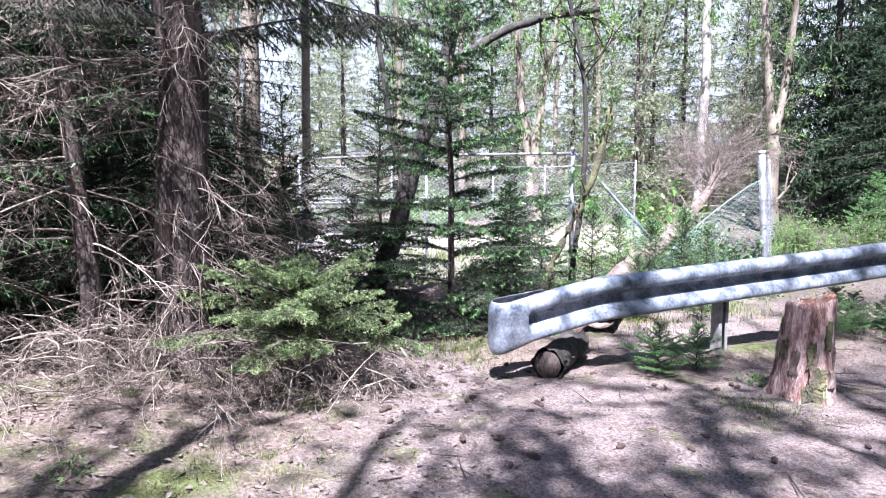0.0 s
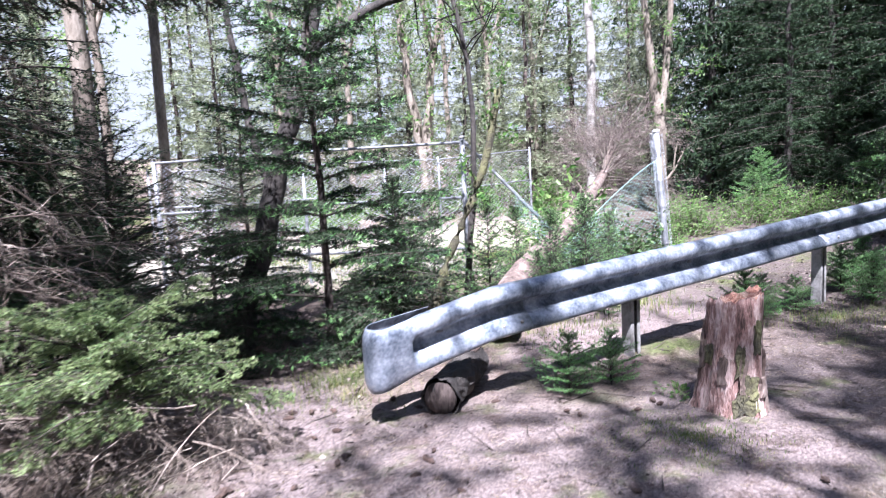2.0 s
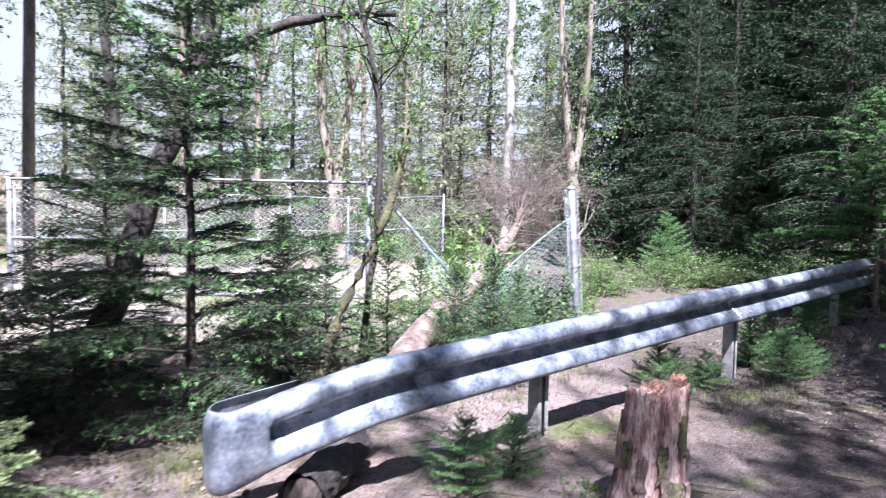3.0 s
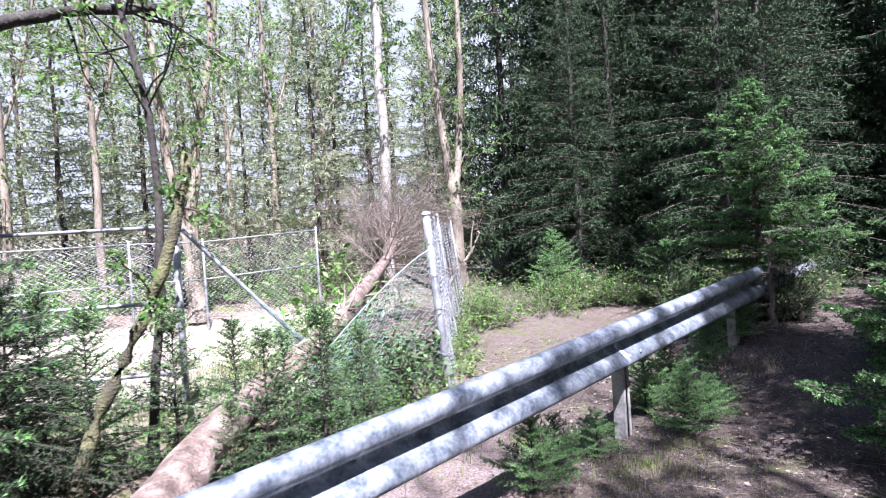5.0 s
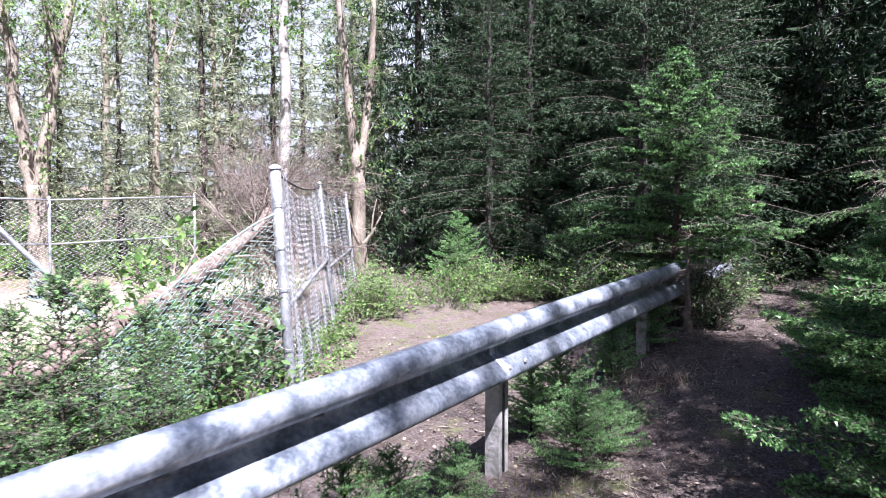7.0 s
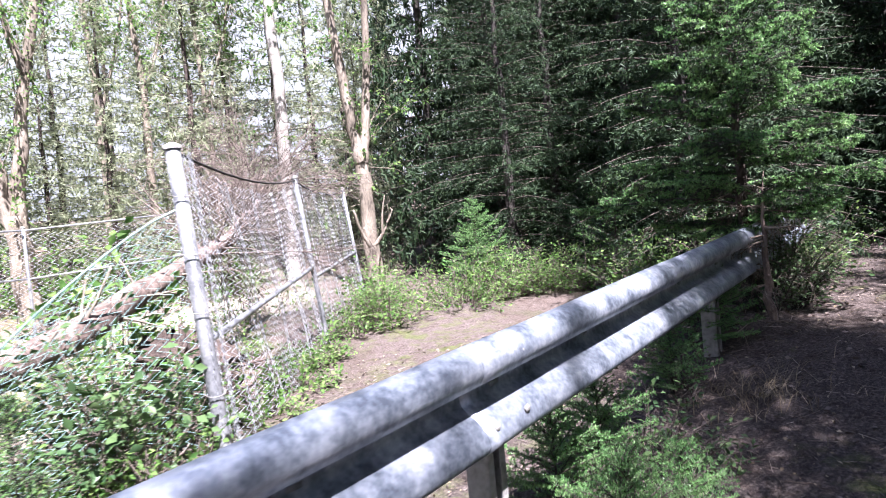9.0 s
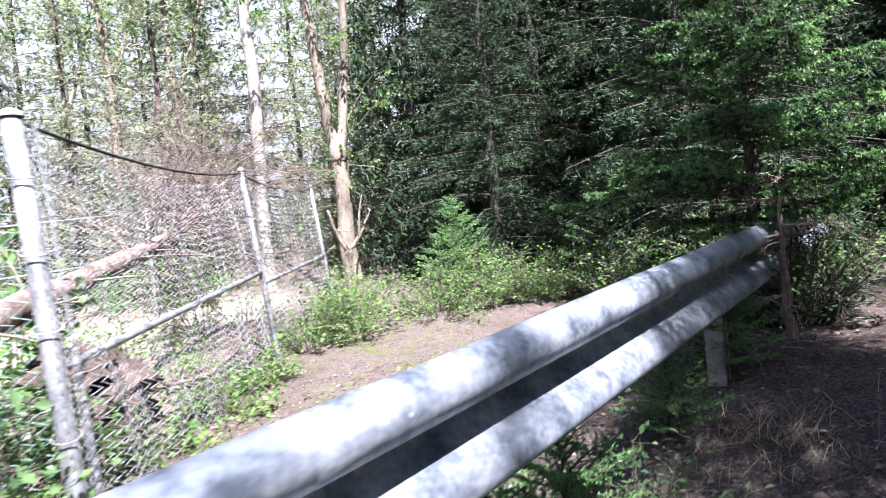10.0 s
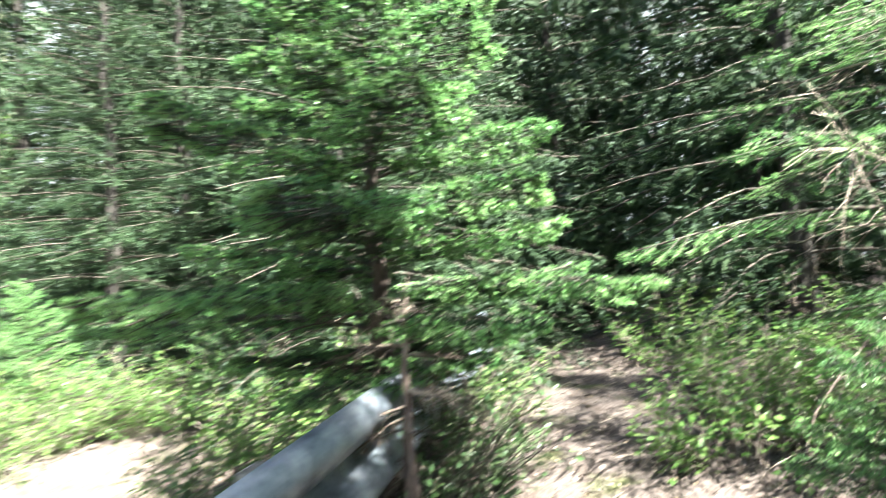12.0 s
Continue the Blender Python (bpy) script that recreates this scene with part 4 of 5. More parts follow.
def root_mound():
    """Torn-up dark soil and roots behind the slack fence."""
    rng = np.random.default_rng(27)
    ob = thing("root_mound", "dark torn-up mound of soil and roots behind the fence", "soil mound", at(4.55, 10.75))
    n, k = 26, 12
    V = []
    for i in range(k):
        f = i / (k - 1)
        for j in range(n):
            a = 2 * math.pi * j / n
            r = 0.5 * math.cos(f * 1.5) ** 0.6 * (1 + 0.18 * math.sin(a * 3 + f * 2) + 0.22 * rng.normal())
            V.append((r * math.cos(a) * 0.8, r * math.sin(a) * 1.1, -0.08 + 0.75 * math.sin(f * 1.5) * (1 + 0.06 * rng.normal())))
    F = []
    for i in range(k - 1):
        for j in range(n):
            j2 = (j + 1) % n
            F += [[i * n + j, i * n + j2, (i + 1) * n + j2], [i * n + j, (i + 1) * n + j2, (i + 1) * n + j]]
    part("soil", tri_mesh("soil", np.array(V), np.array(F), [SOIL], None, False), SOIL, ob)
    for i in range(14):
        a = rng.uniform(0, 6.28)
        g = Geo()
        p = (0.35 * math.cos(a), 0.5 * math.sin(a), rng.uniform(0.1, 0.5))
        g.tube(bend(p, (math.cos(a), math.sin(a), rng.uniform(-0.4, 0.8)), rng.uniform(0.3, 0.8), 7, rng, sag=-0.5, jitter=0.2), np.linspace(0.02, 0.005, 7), 5)
        part("root", g, BARK_RED, ob)
    return ob


root_mound()

# ---- standing trees near the walk ----
def stand(ob, x, y, turn=0.0, size=1.0, dz=0.0):
    ob.matrix_basis = Matrix.Translation(at(x, y, dz)) @ Matrix.Rotation(radians(turn), 4, "Z") @ Matrix.Scale(size, 4)
    return ob


def again(ob, x, y, turn=0.0, size=1.0, tall=1.0):
    keep = ob.scale.copy()
    ob.scale = (1, 1, 1)
    c = copy_thing(ob, Matrix.Translation(at(x, y)) @ Matrix.Rotation(radians(turn), 4, "Z") @ Matrix.Diagonal((size, size, size * tall, 1)))
    ob.scale = keep
    return c


old_spruce = stand(spruce("spruce_tree", "old spruce with thick brown scaly trunk and bare dead lower branches", 15, 0.2, 1.9, bottom=0.24, gap=0.5, per=5, twig_gap=0.14, twig=0.45,
             density=30, nl=0.07, nw=0.016, hang=0.6, rise=0.1, droop=-0.7, seed=31, dead=85, dead_top=3.3), -2.0, 4.85, 0)
rng_b = np.random.default_rng(310)
for way, h, L in (((1.0, -0.15, 0.12), 2.5, 1.75), ((0.75, -0.65, 0.1), 2.85, 1.5), ((-0.2, -1.0, 0.05), 2.6, 1.3), ((-0.8, -0.6, 0.0), 2.3, 1.2), ((0.9, 0.5, 0.1), 2.9, 1.6)):
    wood, leaf = Geo(), Geo()
    spray(wood, leaf, bend((0.1 * way[0], 0.1 * way[1], h), way, L, 9, rng_b, sag=-0.35, jitter=0.05), rng_b, 0.045, 0.34, 170, 0.026, 0.006, hang=0.7, second=True, r=0.014)
    bough = part("bough", leaf, [NEEDLE, NEEDLE_NEW], old_spruce, "dark drooping living bough")
    part("bough_wood", wood, BRANCH, bough)
stand(spruce("spruce_tree", "slender leaning spruce with dead twigs all up its trunk", 9, 0.07, 1.4, bottom=0.15, gap=0.4, per=4, twig_gap=0.1, twig=0.3,
             density=60, nl=0.045, nw=0.008, hang=0.4, seed=32, tips=0.2, dead=45, dead_top=3.0, lean=(-0.09, 0.0)), -2.5, 4.4)
stand(spruce("spruce_tree", "thin spruce crowded among dead brush", 8, 0.06, 1.4, bottom=0.07, gap=0.35, per=4, twig_gap=0.09, twig=0.3, density=60, nl=0.045, nw=0.008,
             hang=0.35, seed=33, dead=45, dead_top=3.0, tips=0.15), -3.4, 4.0)
stand(spruce("spruce_sapling", "low spreading young spruce with bright green new tips, paled for the sun", 0.9, 0.025, 1.3, bottom=0.42, gap=0.13, per=7, twig_gap=0.06, twig=0.22, density=200,
             nl=0.024, nw=0.009, hang=0.35, rise=0.3, droop=-0.75, tips=0.9, seed=34, second=True, mats=[NEEDLE_FRESH, NEEDLE_TIP_LIT], dead=18, dead_top=0.5, dead_len=0.7), -1.05, 4.5, 40)
stand(spruce("spruce_tree", "slim young spruce with sparse level branches", 5.6, 0.05, 1.7, bottom=0.05, gap=0.31, per=5, twig_gap=0.055, twig=0.36, density=150,
             nl=0.045, nw=0.011, hang=0.2, rise=0.2, droop=-0.45, tips=0.12, seed=35, power=0.9, second=False), 0.08, 7.0)
stand(spruce("spruce_tree", "slim young spruce in the shade behind the brush", 2.8, 0.04, 1.3, bottom=0.06, gap=0.25, per=5, twig_gap=0.07, twig=0.28, density=100,
             nl=0.03, nw=0.009, seed=36), -1.75, 6.9)
stand(spruce("spruce_tree", "spruce with dense dark lower boughs", 3.2, 0.035, 1.1, bottom=0.05, gap=0.2, per=5, twig_gap=0.06, twig=0.26, density=110,
             nl=0.028, nw=0.009, seed=37), -0.9, 8.9)
hollow_spruce = stand(spruce("spruce_tree", "dark shaded young spruce over the hollow", 1.7, 0.03, 1.05, bottom=0.03, gap=0.15, per=7, twig_gap=0.06, twig=0.3, density=110,
             nl=0.03, nw=0.009, hang=0.4, rise=0.1, droop=-0.6, seed=370, group="young spruces by the hollow"), -1.15, 7.9)
for x, y, t, k in ((0.85, 7.9, 20, 0.95), (0.35, 6.75, 140, 0.5), (-1.9, 7.6, 200, 1.15), (-1.6, 6.2, 30, 0.75), (-2.4, 6.9, 300, 1.2)):
    again(hollow_spruce, x, y, t, k)
stand(spruce("spruce_tree", "young spruce with bright new shoots growing by the rail", 3.05, 0.06, 1.45, bottom=0.24, gap=0.25, per=6, twig_gap=0.05, twig=0.36, density=210,
             nl=0.026, nw=0.011, hang=0.12, rise=0.25, droop=-0.45, tips=0.42, thin=0.9, seed=38, dead=16, dead_top=1.1, second=True, dead_len=0.45), 8.85, 8.3)
stand(spruce("dead_spruce", "thin dead spruce stem with short dry twigs beside the rail", 1.15, 0.04, 0.3, bottom=0.5, gap=0.3, per=3, density=5, seed=47, dead=12, dead_top=0.95, bark=BARK_RED, dead_len=0.3), 8.5, 7.86)
stand(spruce("spruce_sapling", "bright green spruce sapling beside the path", 1.6, 0.022, 0.85, bottom=0.05, gap=0.19, per=6, twig_gap=0.05, twig=0.24, density=190,
             nl=0.024, nw=0.01, hang=0.0, rise=0.4, droop=-0.25, tips=0.85, seed=39, mats=[NEEDLE_FRESH, NEEDLE_NEW]), 9.45, 13.6)
stand(spruce("spruce_tree", "bushy young spruce crowding the narrow path", 2.1, 0.035, 1.5, bottom=0.04, gap=0.19, per=7, twig_gap=0.075, twig=0.34, density=130,
             nl=0.028, nw=0.013, hang=0.1, rise=0.35, droop=-0.45, tips=0.7, seed=40, second=True, mats=[NEEDLE_FRESH, NEEDLE_NEW]), 6.75, 4.7)
stand(spruce("spruce_sapling", "bushy spruce sapling at the path edge with fresh tips", 1.35, 0.025, 0.85, bottom=0.05, gap=0.12, per=7, twig_gap=0.05, twig=0.26, density=130,
             nl=0.024, nw=0.008, hang=0.1, rise=0.35, droop=-0.5, tips=0.55, seed=410, second=True, mats=[NEEDLE_FRESH, NEEDLE_NEW]), 6.0, 4.45)
stand(spruce("spruce_sapling", "bushy spruce sapling crowding the narrow path", 1.25, 0.025, 0.85, bottom=0.05, gap=0.12, per=7, twig_gap=0.05, twig=0.26, density=130,
             nl=0.024, nw=0.008, hang=0.1, rise=0.35, droop=-0.5, tips=0.55, seed=411, second=True, mats=[NEEDLE_FRESH, NEEDLE_NEW]), 8.0, 5.85)
stand(spruce("spruce_sapling", "low bushy spruce with pale green tips", 1.05, 0.025, 0.95, bottom=0.05, gap=0.12, per=6, twig_gap=0.06, twig=0.24, density=130,
             nl=0.024, nw=0.008, hang=0.1, rise=0.35, droop=-0.5, tips=0.7, seed=41, second=True, mats=[NEEDLE_FRESH, NEEDLE_NEW]), 9.1, 6.1)
stand(spruce("spruce_tree", "spruce with long light boughs over the path", 4.4, 0.06, 1.55, bottom=0.2, gap=0.3, per=5, twig_gap=0.06, twig=0.34, density=150,
             nl=0.026, nw=0.008, hang=0.25, rise=0.15, droop=-0.6, tips=0.6, seed=42, dead=10, mats=[NEEDLE_FRESH, NEEDLE_NEW]), 10.3, 6.1)

# Out of view; added so that its crown shades rail and path
stand(spruce("spruce_tree", "unseen tall spruce with bare lower trunk, added to shade the narrow path", 10.3, 0.13, 2.5, bottom=0.4, gap=0.3, per=7, twig_gap=0.15, twig=0.5, density=30, nl=0.09, nw=0.022, hang=0.5,
             rise=0.1, droop=-0.5, seed=43, sticks=False), 7.3, 3.2)
# Unseen spruce, added to cast its crown's shadow over the hollow
stand(spruce("spruce_tree", "unseen tall spruce with a high crown, added to shade the hollow", 16.5, 0.11, 1.7, bottom=0.64, gap=0.34, per=7, twig_gap=0.15, twig=0.45, density=30, nl=0.09, nw=0.022, hang=0.5,
             rise=0.1, droop=-0.5, seed=430, sticks=False), -1.95, -0.7)

# seedlings
seed_a = stand(spruce("spruce_seedling", "small green spruce seedling", 0.5, 0.009, 0.4, bottom=0.08, gap=0.07, per=5, twig_gap=0.03, twig=0.12, density=330, nl=0.017, nw=0.0045,
                      hang=0.0, rise=0.45, droop=-0.25, tips=0.8, seed=51, mats=[NEEDLE_FRESH, NEEDLE_NEW], group="spruce seedlings by the rail"), 1.75, 4.95, 0, 0.85)
for x, y, t, s in ((2.1, 5.05, 50, 0.75), (3.95, 6.2, 90, 0.95), (4.3, 6.45, 160, 0.8), (5.6, 6.5, 200, 1.0), (6.2, 7.3, 20, 1.1), (6.0, 6.6, 80, 0.8), (7.2, 7.7, 130, 0.9), (5.75, 7.1, 111, 1.0),
                   (4.75, 6.55, 300, 0.7), (3.0, 5.0, 33, 0.35), (7.9, 7.9, 10, 1.1)):
    again(seed_a, x, y, t, s)
seed_b = stand(spruce("spruce_sapling", "thin sunlit spruce sapling", 1.3, 0.014, 0.5, bottom=0.08, gap=0.13, per=5, twig_gap=0.05, twig=0.17, density=170, nl=0.022, nw=0.0075,
                      hang=0.0, rise=0.35, droop=-0.2, tips=0.35, seed=52, group="saplings in front of the fence"), 2.95, 7.6)
for x, y, t, s in ((1.9, 7.9, 70, 1.05), (2.4, 8.5, 140, 0.9), (1.3, 8.2, 10, 1.1), (3.6, 8.4, 220, 0.6), (0.9, 9.0, 300, 1.2), (2.9, 6.9, 44, 0.5), (2.5, 7.5, 81, 0.9), (2.72, 7.95, 15, 0.85), (3.15, 8.2, 190, 0.9), (2.2, 7.0, 250, 0.6), (3.4, 8.0, 330, 0.8), (11.2, 12.6, 90, 1.2), (10.4, 11.4, 20, 1.4), (12.2, 11.3, 0, 1.5)):
    again(seed_b, x, y, t, s)

# leaning and broken trunks
limb_tree("leaning_tree", "dark leaning tree with a long bare side limb", [
    ([(-0.95, 8.1, -0.4), (-0.7, 8.15, 0.8), (-0.25, 8.3, 2.0), (0.1, 8.4, 3.0), (0.15, 8.5, 4.5), (0.5, 8.8, 7.0), (0.6, 9.2, 9.5)], 0.14, 0.05),
    ([(0.05, 8.4, 2.9), (0.6, 8.5, 3.35), (1.3, 8.6, 3.62), (2.1, 8.7, 3.75)], 0.07, 0.035),
    ([(-0.5, 8.2, 1.2), (-0.75, 8.4, 2.4), (-0.9, 8.6, 4.0), (-1.0, 8.8, 6.0)], 0.05, 0.02),
    ([(0.2, 8.6, 5.0), (1.0, 9.2, 6.5), (1.6, 9.8, 8.0)], 0.06, 0.02)], BARK_DARK, LEAF, 5, 0.07, 61, 60, leaf_from=0.55)
limb_tree("leaning_tree", "thin mossy broken tree leaning out of the thicket", [
    ([(1.2, 7.75, -0.1), (1.4, 7.8, 0.55), (1.75, 7.85, 1.15), (1.98, 7.9, 1.75), (2.1, 7.95, 2.35)], 0.055, 0.04)], BARK_MOSS, LEAF, 10, 0.06, 62, 6, leaf_from=0.2, reach=0.5)
limb_tree("leaning_tree", "thin dark tree twisting up beside the fence", [
    ([(1.7, 8.3, 0.0), (1.85, 8.3, 1.3), (1.9, 8.35, 2.2), (1.8, 8.4, 3.2), (1.5, 8.6, 4.6), (1.4, 8.9, 6.5)], 0.04, 0.02)], BARK_DARK, LEAF, 6, 0.065, 63, 16, leaf_from=0.5)
limb_tree("pale_tree", "tall tree with pale sunlit trunk", [
    ([(-3.1, 10.2, -0.1), (-3.05, 10.2, 3), (-3.0, 10.3, 7), (-2.9, 10.4, 12)], 0.15, 0.09)], BARK_GREY, LEAF, 8, 0.08, 64, 30, leaf_from=0.55)
limb_tree("pale_tree", "tall tree with pale sunlit trunk", [
    ([(-2.7, 12.6, -0.1), (-2.75, 12.6, 3), (-2.6, 12.7, 7), (-2.5, 12.9, 11)], 0.1, 0.06)], BARK_GREY, LEAF, 8, 0.08, 65, 24, leaf_from=0.5)
limb_tree("forked_tree", "tall forked tree with pale bark", [
    ([(9.25, 17.6, 0.1), (9.2, 17.6, 2.0), (9.2, 17.6, 3.2)], 0.17, 0.15),
    ([(9.16, 17.6, 2.8), (9.1, 17.6, 3.4), (8.85, 17.6, 5.0), (8.7, 17.7, 8.0), (8.4, 17.9, 12)], 0.13, 0.06),
    ([(9.24, 17.6, 2.8), (9.32, 17.6, 3.4), (9.55, 17.6, 4.8), (9.6, 17.6, 7.5), (9.9, 17.8, 12)], 0.12, 0.05)], BARK_GREY, LEAF, 10, 0.09, 66, 50, leaf_from=0.45, reach=1.6)
limb_tree("birch_tree", "straight birch with bright pale trunk", [
    ([(8.1, 19.9, 0.1), (8.15, 19.9, 4), (8.2, 20.0, 9), (8.3, 20, 14)], 0.16, 0.1)], material("birch_bark", [(0.3, (0.13, 0.115, 0.095)), (0.5, (0.26, 0.24, 0.21)), (0.7, (0.36, 0.34, 0.31))], 3, 30, 0.7, bump=0.4, stretch=(1, 1, 2)), LEAF, 22, 0.09, 67, 40, leaf_from=0.5, reach=1.6)
limb_tree("forked_tree", "twin-stemmed brown tree behind the clearing", [
    ([(2.75, 19.0, 0.1), (2.7, 19, 1.4), (2.7, 19, 2.2)], 0.22, 0.19),
    ([(2.66, 19, 1.8), (2.6, 19, 2.5), (2.3, 19, 4.2), (2.2, 19.1, 6.5), (1.5, 19.2, 10)], 0.16, 0.06),
    ([(2.74, 19, 1.8), (2.79, 19, 2.5), (3.0, 19, 4.5), (3.5, 19, 6.5), (3.6, 19.3, 10)], 0.16, 0.05),
    ([(3.1, 19, 4.9), (2.8, 18.9, 6.2), (2.9, 18.8, 8.5)], 0.08, 0.03)], BARK_GREY, LEAF, 10, 0.09, 68, 70, leaf_from=0.4, reach=1.6)
limb_tree("broken_tree", "bare pale broken tree forked near the ground", [
    ([(8.95, 16.9, 0.0), (8.95, 16.9, 0.6), (8.95, 16.9, 0.95)], 0.09, 0.08),
    ([(8.95, 16.9, 0.9), (8.75, 16.9, 1.3), (8.6, 16.85, 1.75)], 0.06, 0.02),
    ([(8.95, 16.9, 0.9), (9.2, 16.85, 1.2), (9.45, 16.8, 1.7)], 0.05, 0.015),
    ([(9.2, 16.85, 1.2), (9.2, 16.8, 1.6), (9.3, 16.8, 2.0)], 0.03, 0.01)], BARK_GREY, seed=69, twigs=6, reach=0.5)
for i, (x, y, h, r) in enumerate(((0.6, 21.5, 14, 0.12), (-4.6, 15.2, 13, 0.11), (5.3, 22, 14, 0.11), (-1.6, 22.5, 14, 0.13), (6.6, 21, 13, 0.08), (-6.2, 19, 14, 0.13), (4.3, 24.5, 14, 0.12))):
    limb_tree("pale_tree", "slender sunlit broadleaved tree behind the clearing", [
        ([(x, y, float(land(x, y))), (x + 0.1, y, h * 0.3), (x - 0.1, y, h * 0.65), (x + 0.2, y, h)], r, 0.04),
        ([(x, y, h * 0.35), (x + 0.7, y + 0.2, h * 0.5), (x + 1.3, y, h * 0.75)], r * 0.5, 0.02)], BARK_GREY, LEAF, 10, 0.1, 80 + i, 60, leaf_from=0.25, reach=1.8, group="slender trees behind the clearing")

# tall thin unseen trees, added behind the open place so their crowns dapple it
for i, (x, y, h, r) in enumerate(((1.9, -3.4, 18, 0.08), (-1.3, -3.3, 12.5, 0.12), (4.4, -2.2, 18, 0.085), (3.1, -4.6, 19, 0.09), (0.55, -3.7, 14, 0.07))):
    limb_tree("broadleaved_tree", "slender unseen tree, its leafy crown placed to dapple the ground", [
        ([(x, y, float(land(x, y))), (x + 0.05, y, h * 0.35), (x - 0.1, y, h * 0.7), (x + 0.1, y, h)], r, 0.04),
        ([(x, y, h * 0.4), (x + 0.9, y + 0.3, h * 0.55), (x + 1.5, y, h * 0.8)], r * 0.5, 0.02),
        ([(x, y, h * 0.5), (x - 0.8, y + 0.5, h * 0.65), (x - 1.4, y, h * 0.85)], r * 0.5, 0.02)], BARK_GREY, LEAF, 22, 0.085, 300 + i, 60, leaf_from=0.25, reach=1.7, group="slender trees behind the open place")

# ---- forest ----
# Dark bark puts the canopy's shade into the forest spruces' colour
dark_near = spruce("spruce_tree", "tall dark spruce with drooping boughs", 10, 0.13, 2.4, bottom=0.03, gap=0.34, per=6, twig_gap=0.15, twig=0.5, density=40, nl=0.08, nw=0.019, bark=BARK_DARK, sticks=False,
                   hang=0.75, rise=0.05, droop=-0.8, seed=71, group="dark spruces of the forest", mats=[NEEDLE], dead=8, dead_top=2.4, dead_len=0.6)
stand(dark_near, 11.7, 16.0)
# The one at (7.3, 1.3) is unseen, added to shade the path
for x, y, t, s in ((11.0, 10.6, 80, 0.85), (12.9, 13.4, 150, 1.0), (10.9, 14.6, 15, 0.8), (13.6, 7.0, 310, 0.95), (12.4, 10.9, 250, 1.1), (-4.6, 6.0, 60, 0.9), (-3.6, 7.4, 200, 0.8), (11.7, 10.3, 33, 0.9), (13.2, 11.3, 99, 1.1), (-5.5, 7.9, 20, 1.0), (-6.2, 5.2, 130, 1.0), (-4.4, 7.0, 280, 1.0), (-7.0, 7.3, 50, 1.1), (12.0, 14.6, 44, 0.9), (13.4, 4.6, 70, 0.7), (-3.1, 5.9, 140, 0.75), (-5.0, 4.2, 10, 0.9), (7.3, 1.3, 20, 1.2), (-3.9, 5.2, 75, 0.8), (-2.7, 6.5, 260, 0.7)):
    again(dark_near, x, y, t, s)
dark_far = spruce("spruce_tree", "tall dark spruce deep in the forest", 12, 0.13, 2.6, bottom=0.02, gap=0.42, per=6, twig_gap=0.32, twig=0.65, density=22, nl=0.19, nw=0.048, bark=BARK_DARK, sticks=False,
                  hang=0.7, rise=0.05, droop=-0.8, seed=72, group="dark spruces of the forest", mats=[NEEDLE])
stand(dark_far, 14.5, 15.5)
rng_f = np.random.default_rng(90)
# Those beside and behind the walk are unseen, added to block light
spots = [(12.6, 17.2), (11.4, 18.6), (14.0, 12.6), (15.2, 7.6), (17.4, 11.2), (16.8, 13.9), (13.2, 18.5), (15.6, 11.8), (16.4, 17.8), (18.0, 14.5), (15.2, 21.0), (18.5, 20.5), (20.5, 17), (21, 13.8), (17.5, 25), (13.5, 25), (22, 22), (16.0, 7.2),
         (18.5, 7.0), (15.0, 3.4), (13.8, 14.2), (14.9, 13.6), (12.9, 15.6), (15.8, 15.0), (17.0, 12.4), (18.6, 12.8), (19.8, 14.9), (17.8, 16.2), (14.4, 17.4), (16.2, 19.8), (21.4, 11.4), (24, 14.4), (9.0, -1.8), (19.4, 3.0), (26.5, 12.5), (27, 8), (22.5, 7.0), (18, 5), (20.5, 8), (14, 1.0), (17, 1), (22, 4), (24, 10), (12.5, -3), (6.8, -0.4), (19.5, 11.2), (23, 12.8), (10.6, -0.5), (8.3, -4), (-7.5, -4), (-8, 0), (-6.4, 3),
         (-6.5, 6.5), (-8.5, 9), (-5.8, 9.4), (-10, 5), (-9.5, 13), (-12, 10), (16, -3), (25, 17)]
for x, y in spots:
    # Stretched upwards to close off more of the sky's light
    again(dark_far, x, y, rng_f.uniform(0, 360), rng_f.uniform(0.85, 1.2), 1.35)
# Far spruces carry the sunlit needle colour to look brightly lit
sunlit_far = spruce("spruce_tree", "tall spruce with drooping boughs coloured pale as if sunlit", 10, 0.1, 2.3, bottom=0.04, gap=0.5, per=5, twig_gap=0.24, twig=0.55, density=18, nl=0.17, nw=0.045, sticks=False,
                  hang=1.1, rise=0.05, droop=-0.8, seed=73, group="sunlit spruces beyond the clearing", mats=[NEEDLE_LIT])
stand(sunlit_far, 6.2, 20.3)
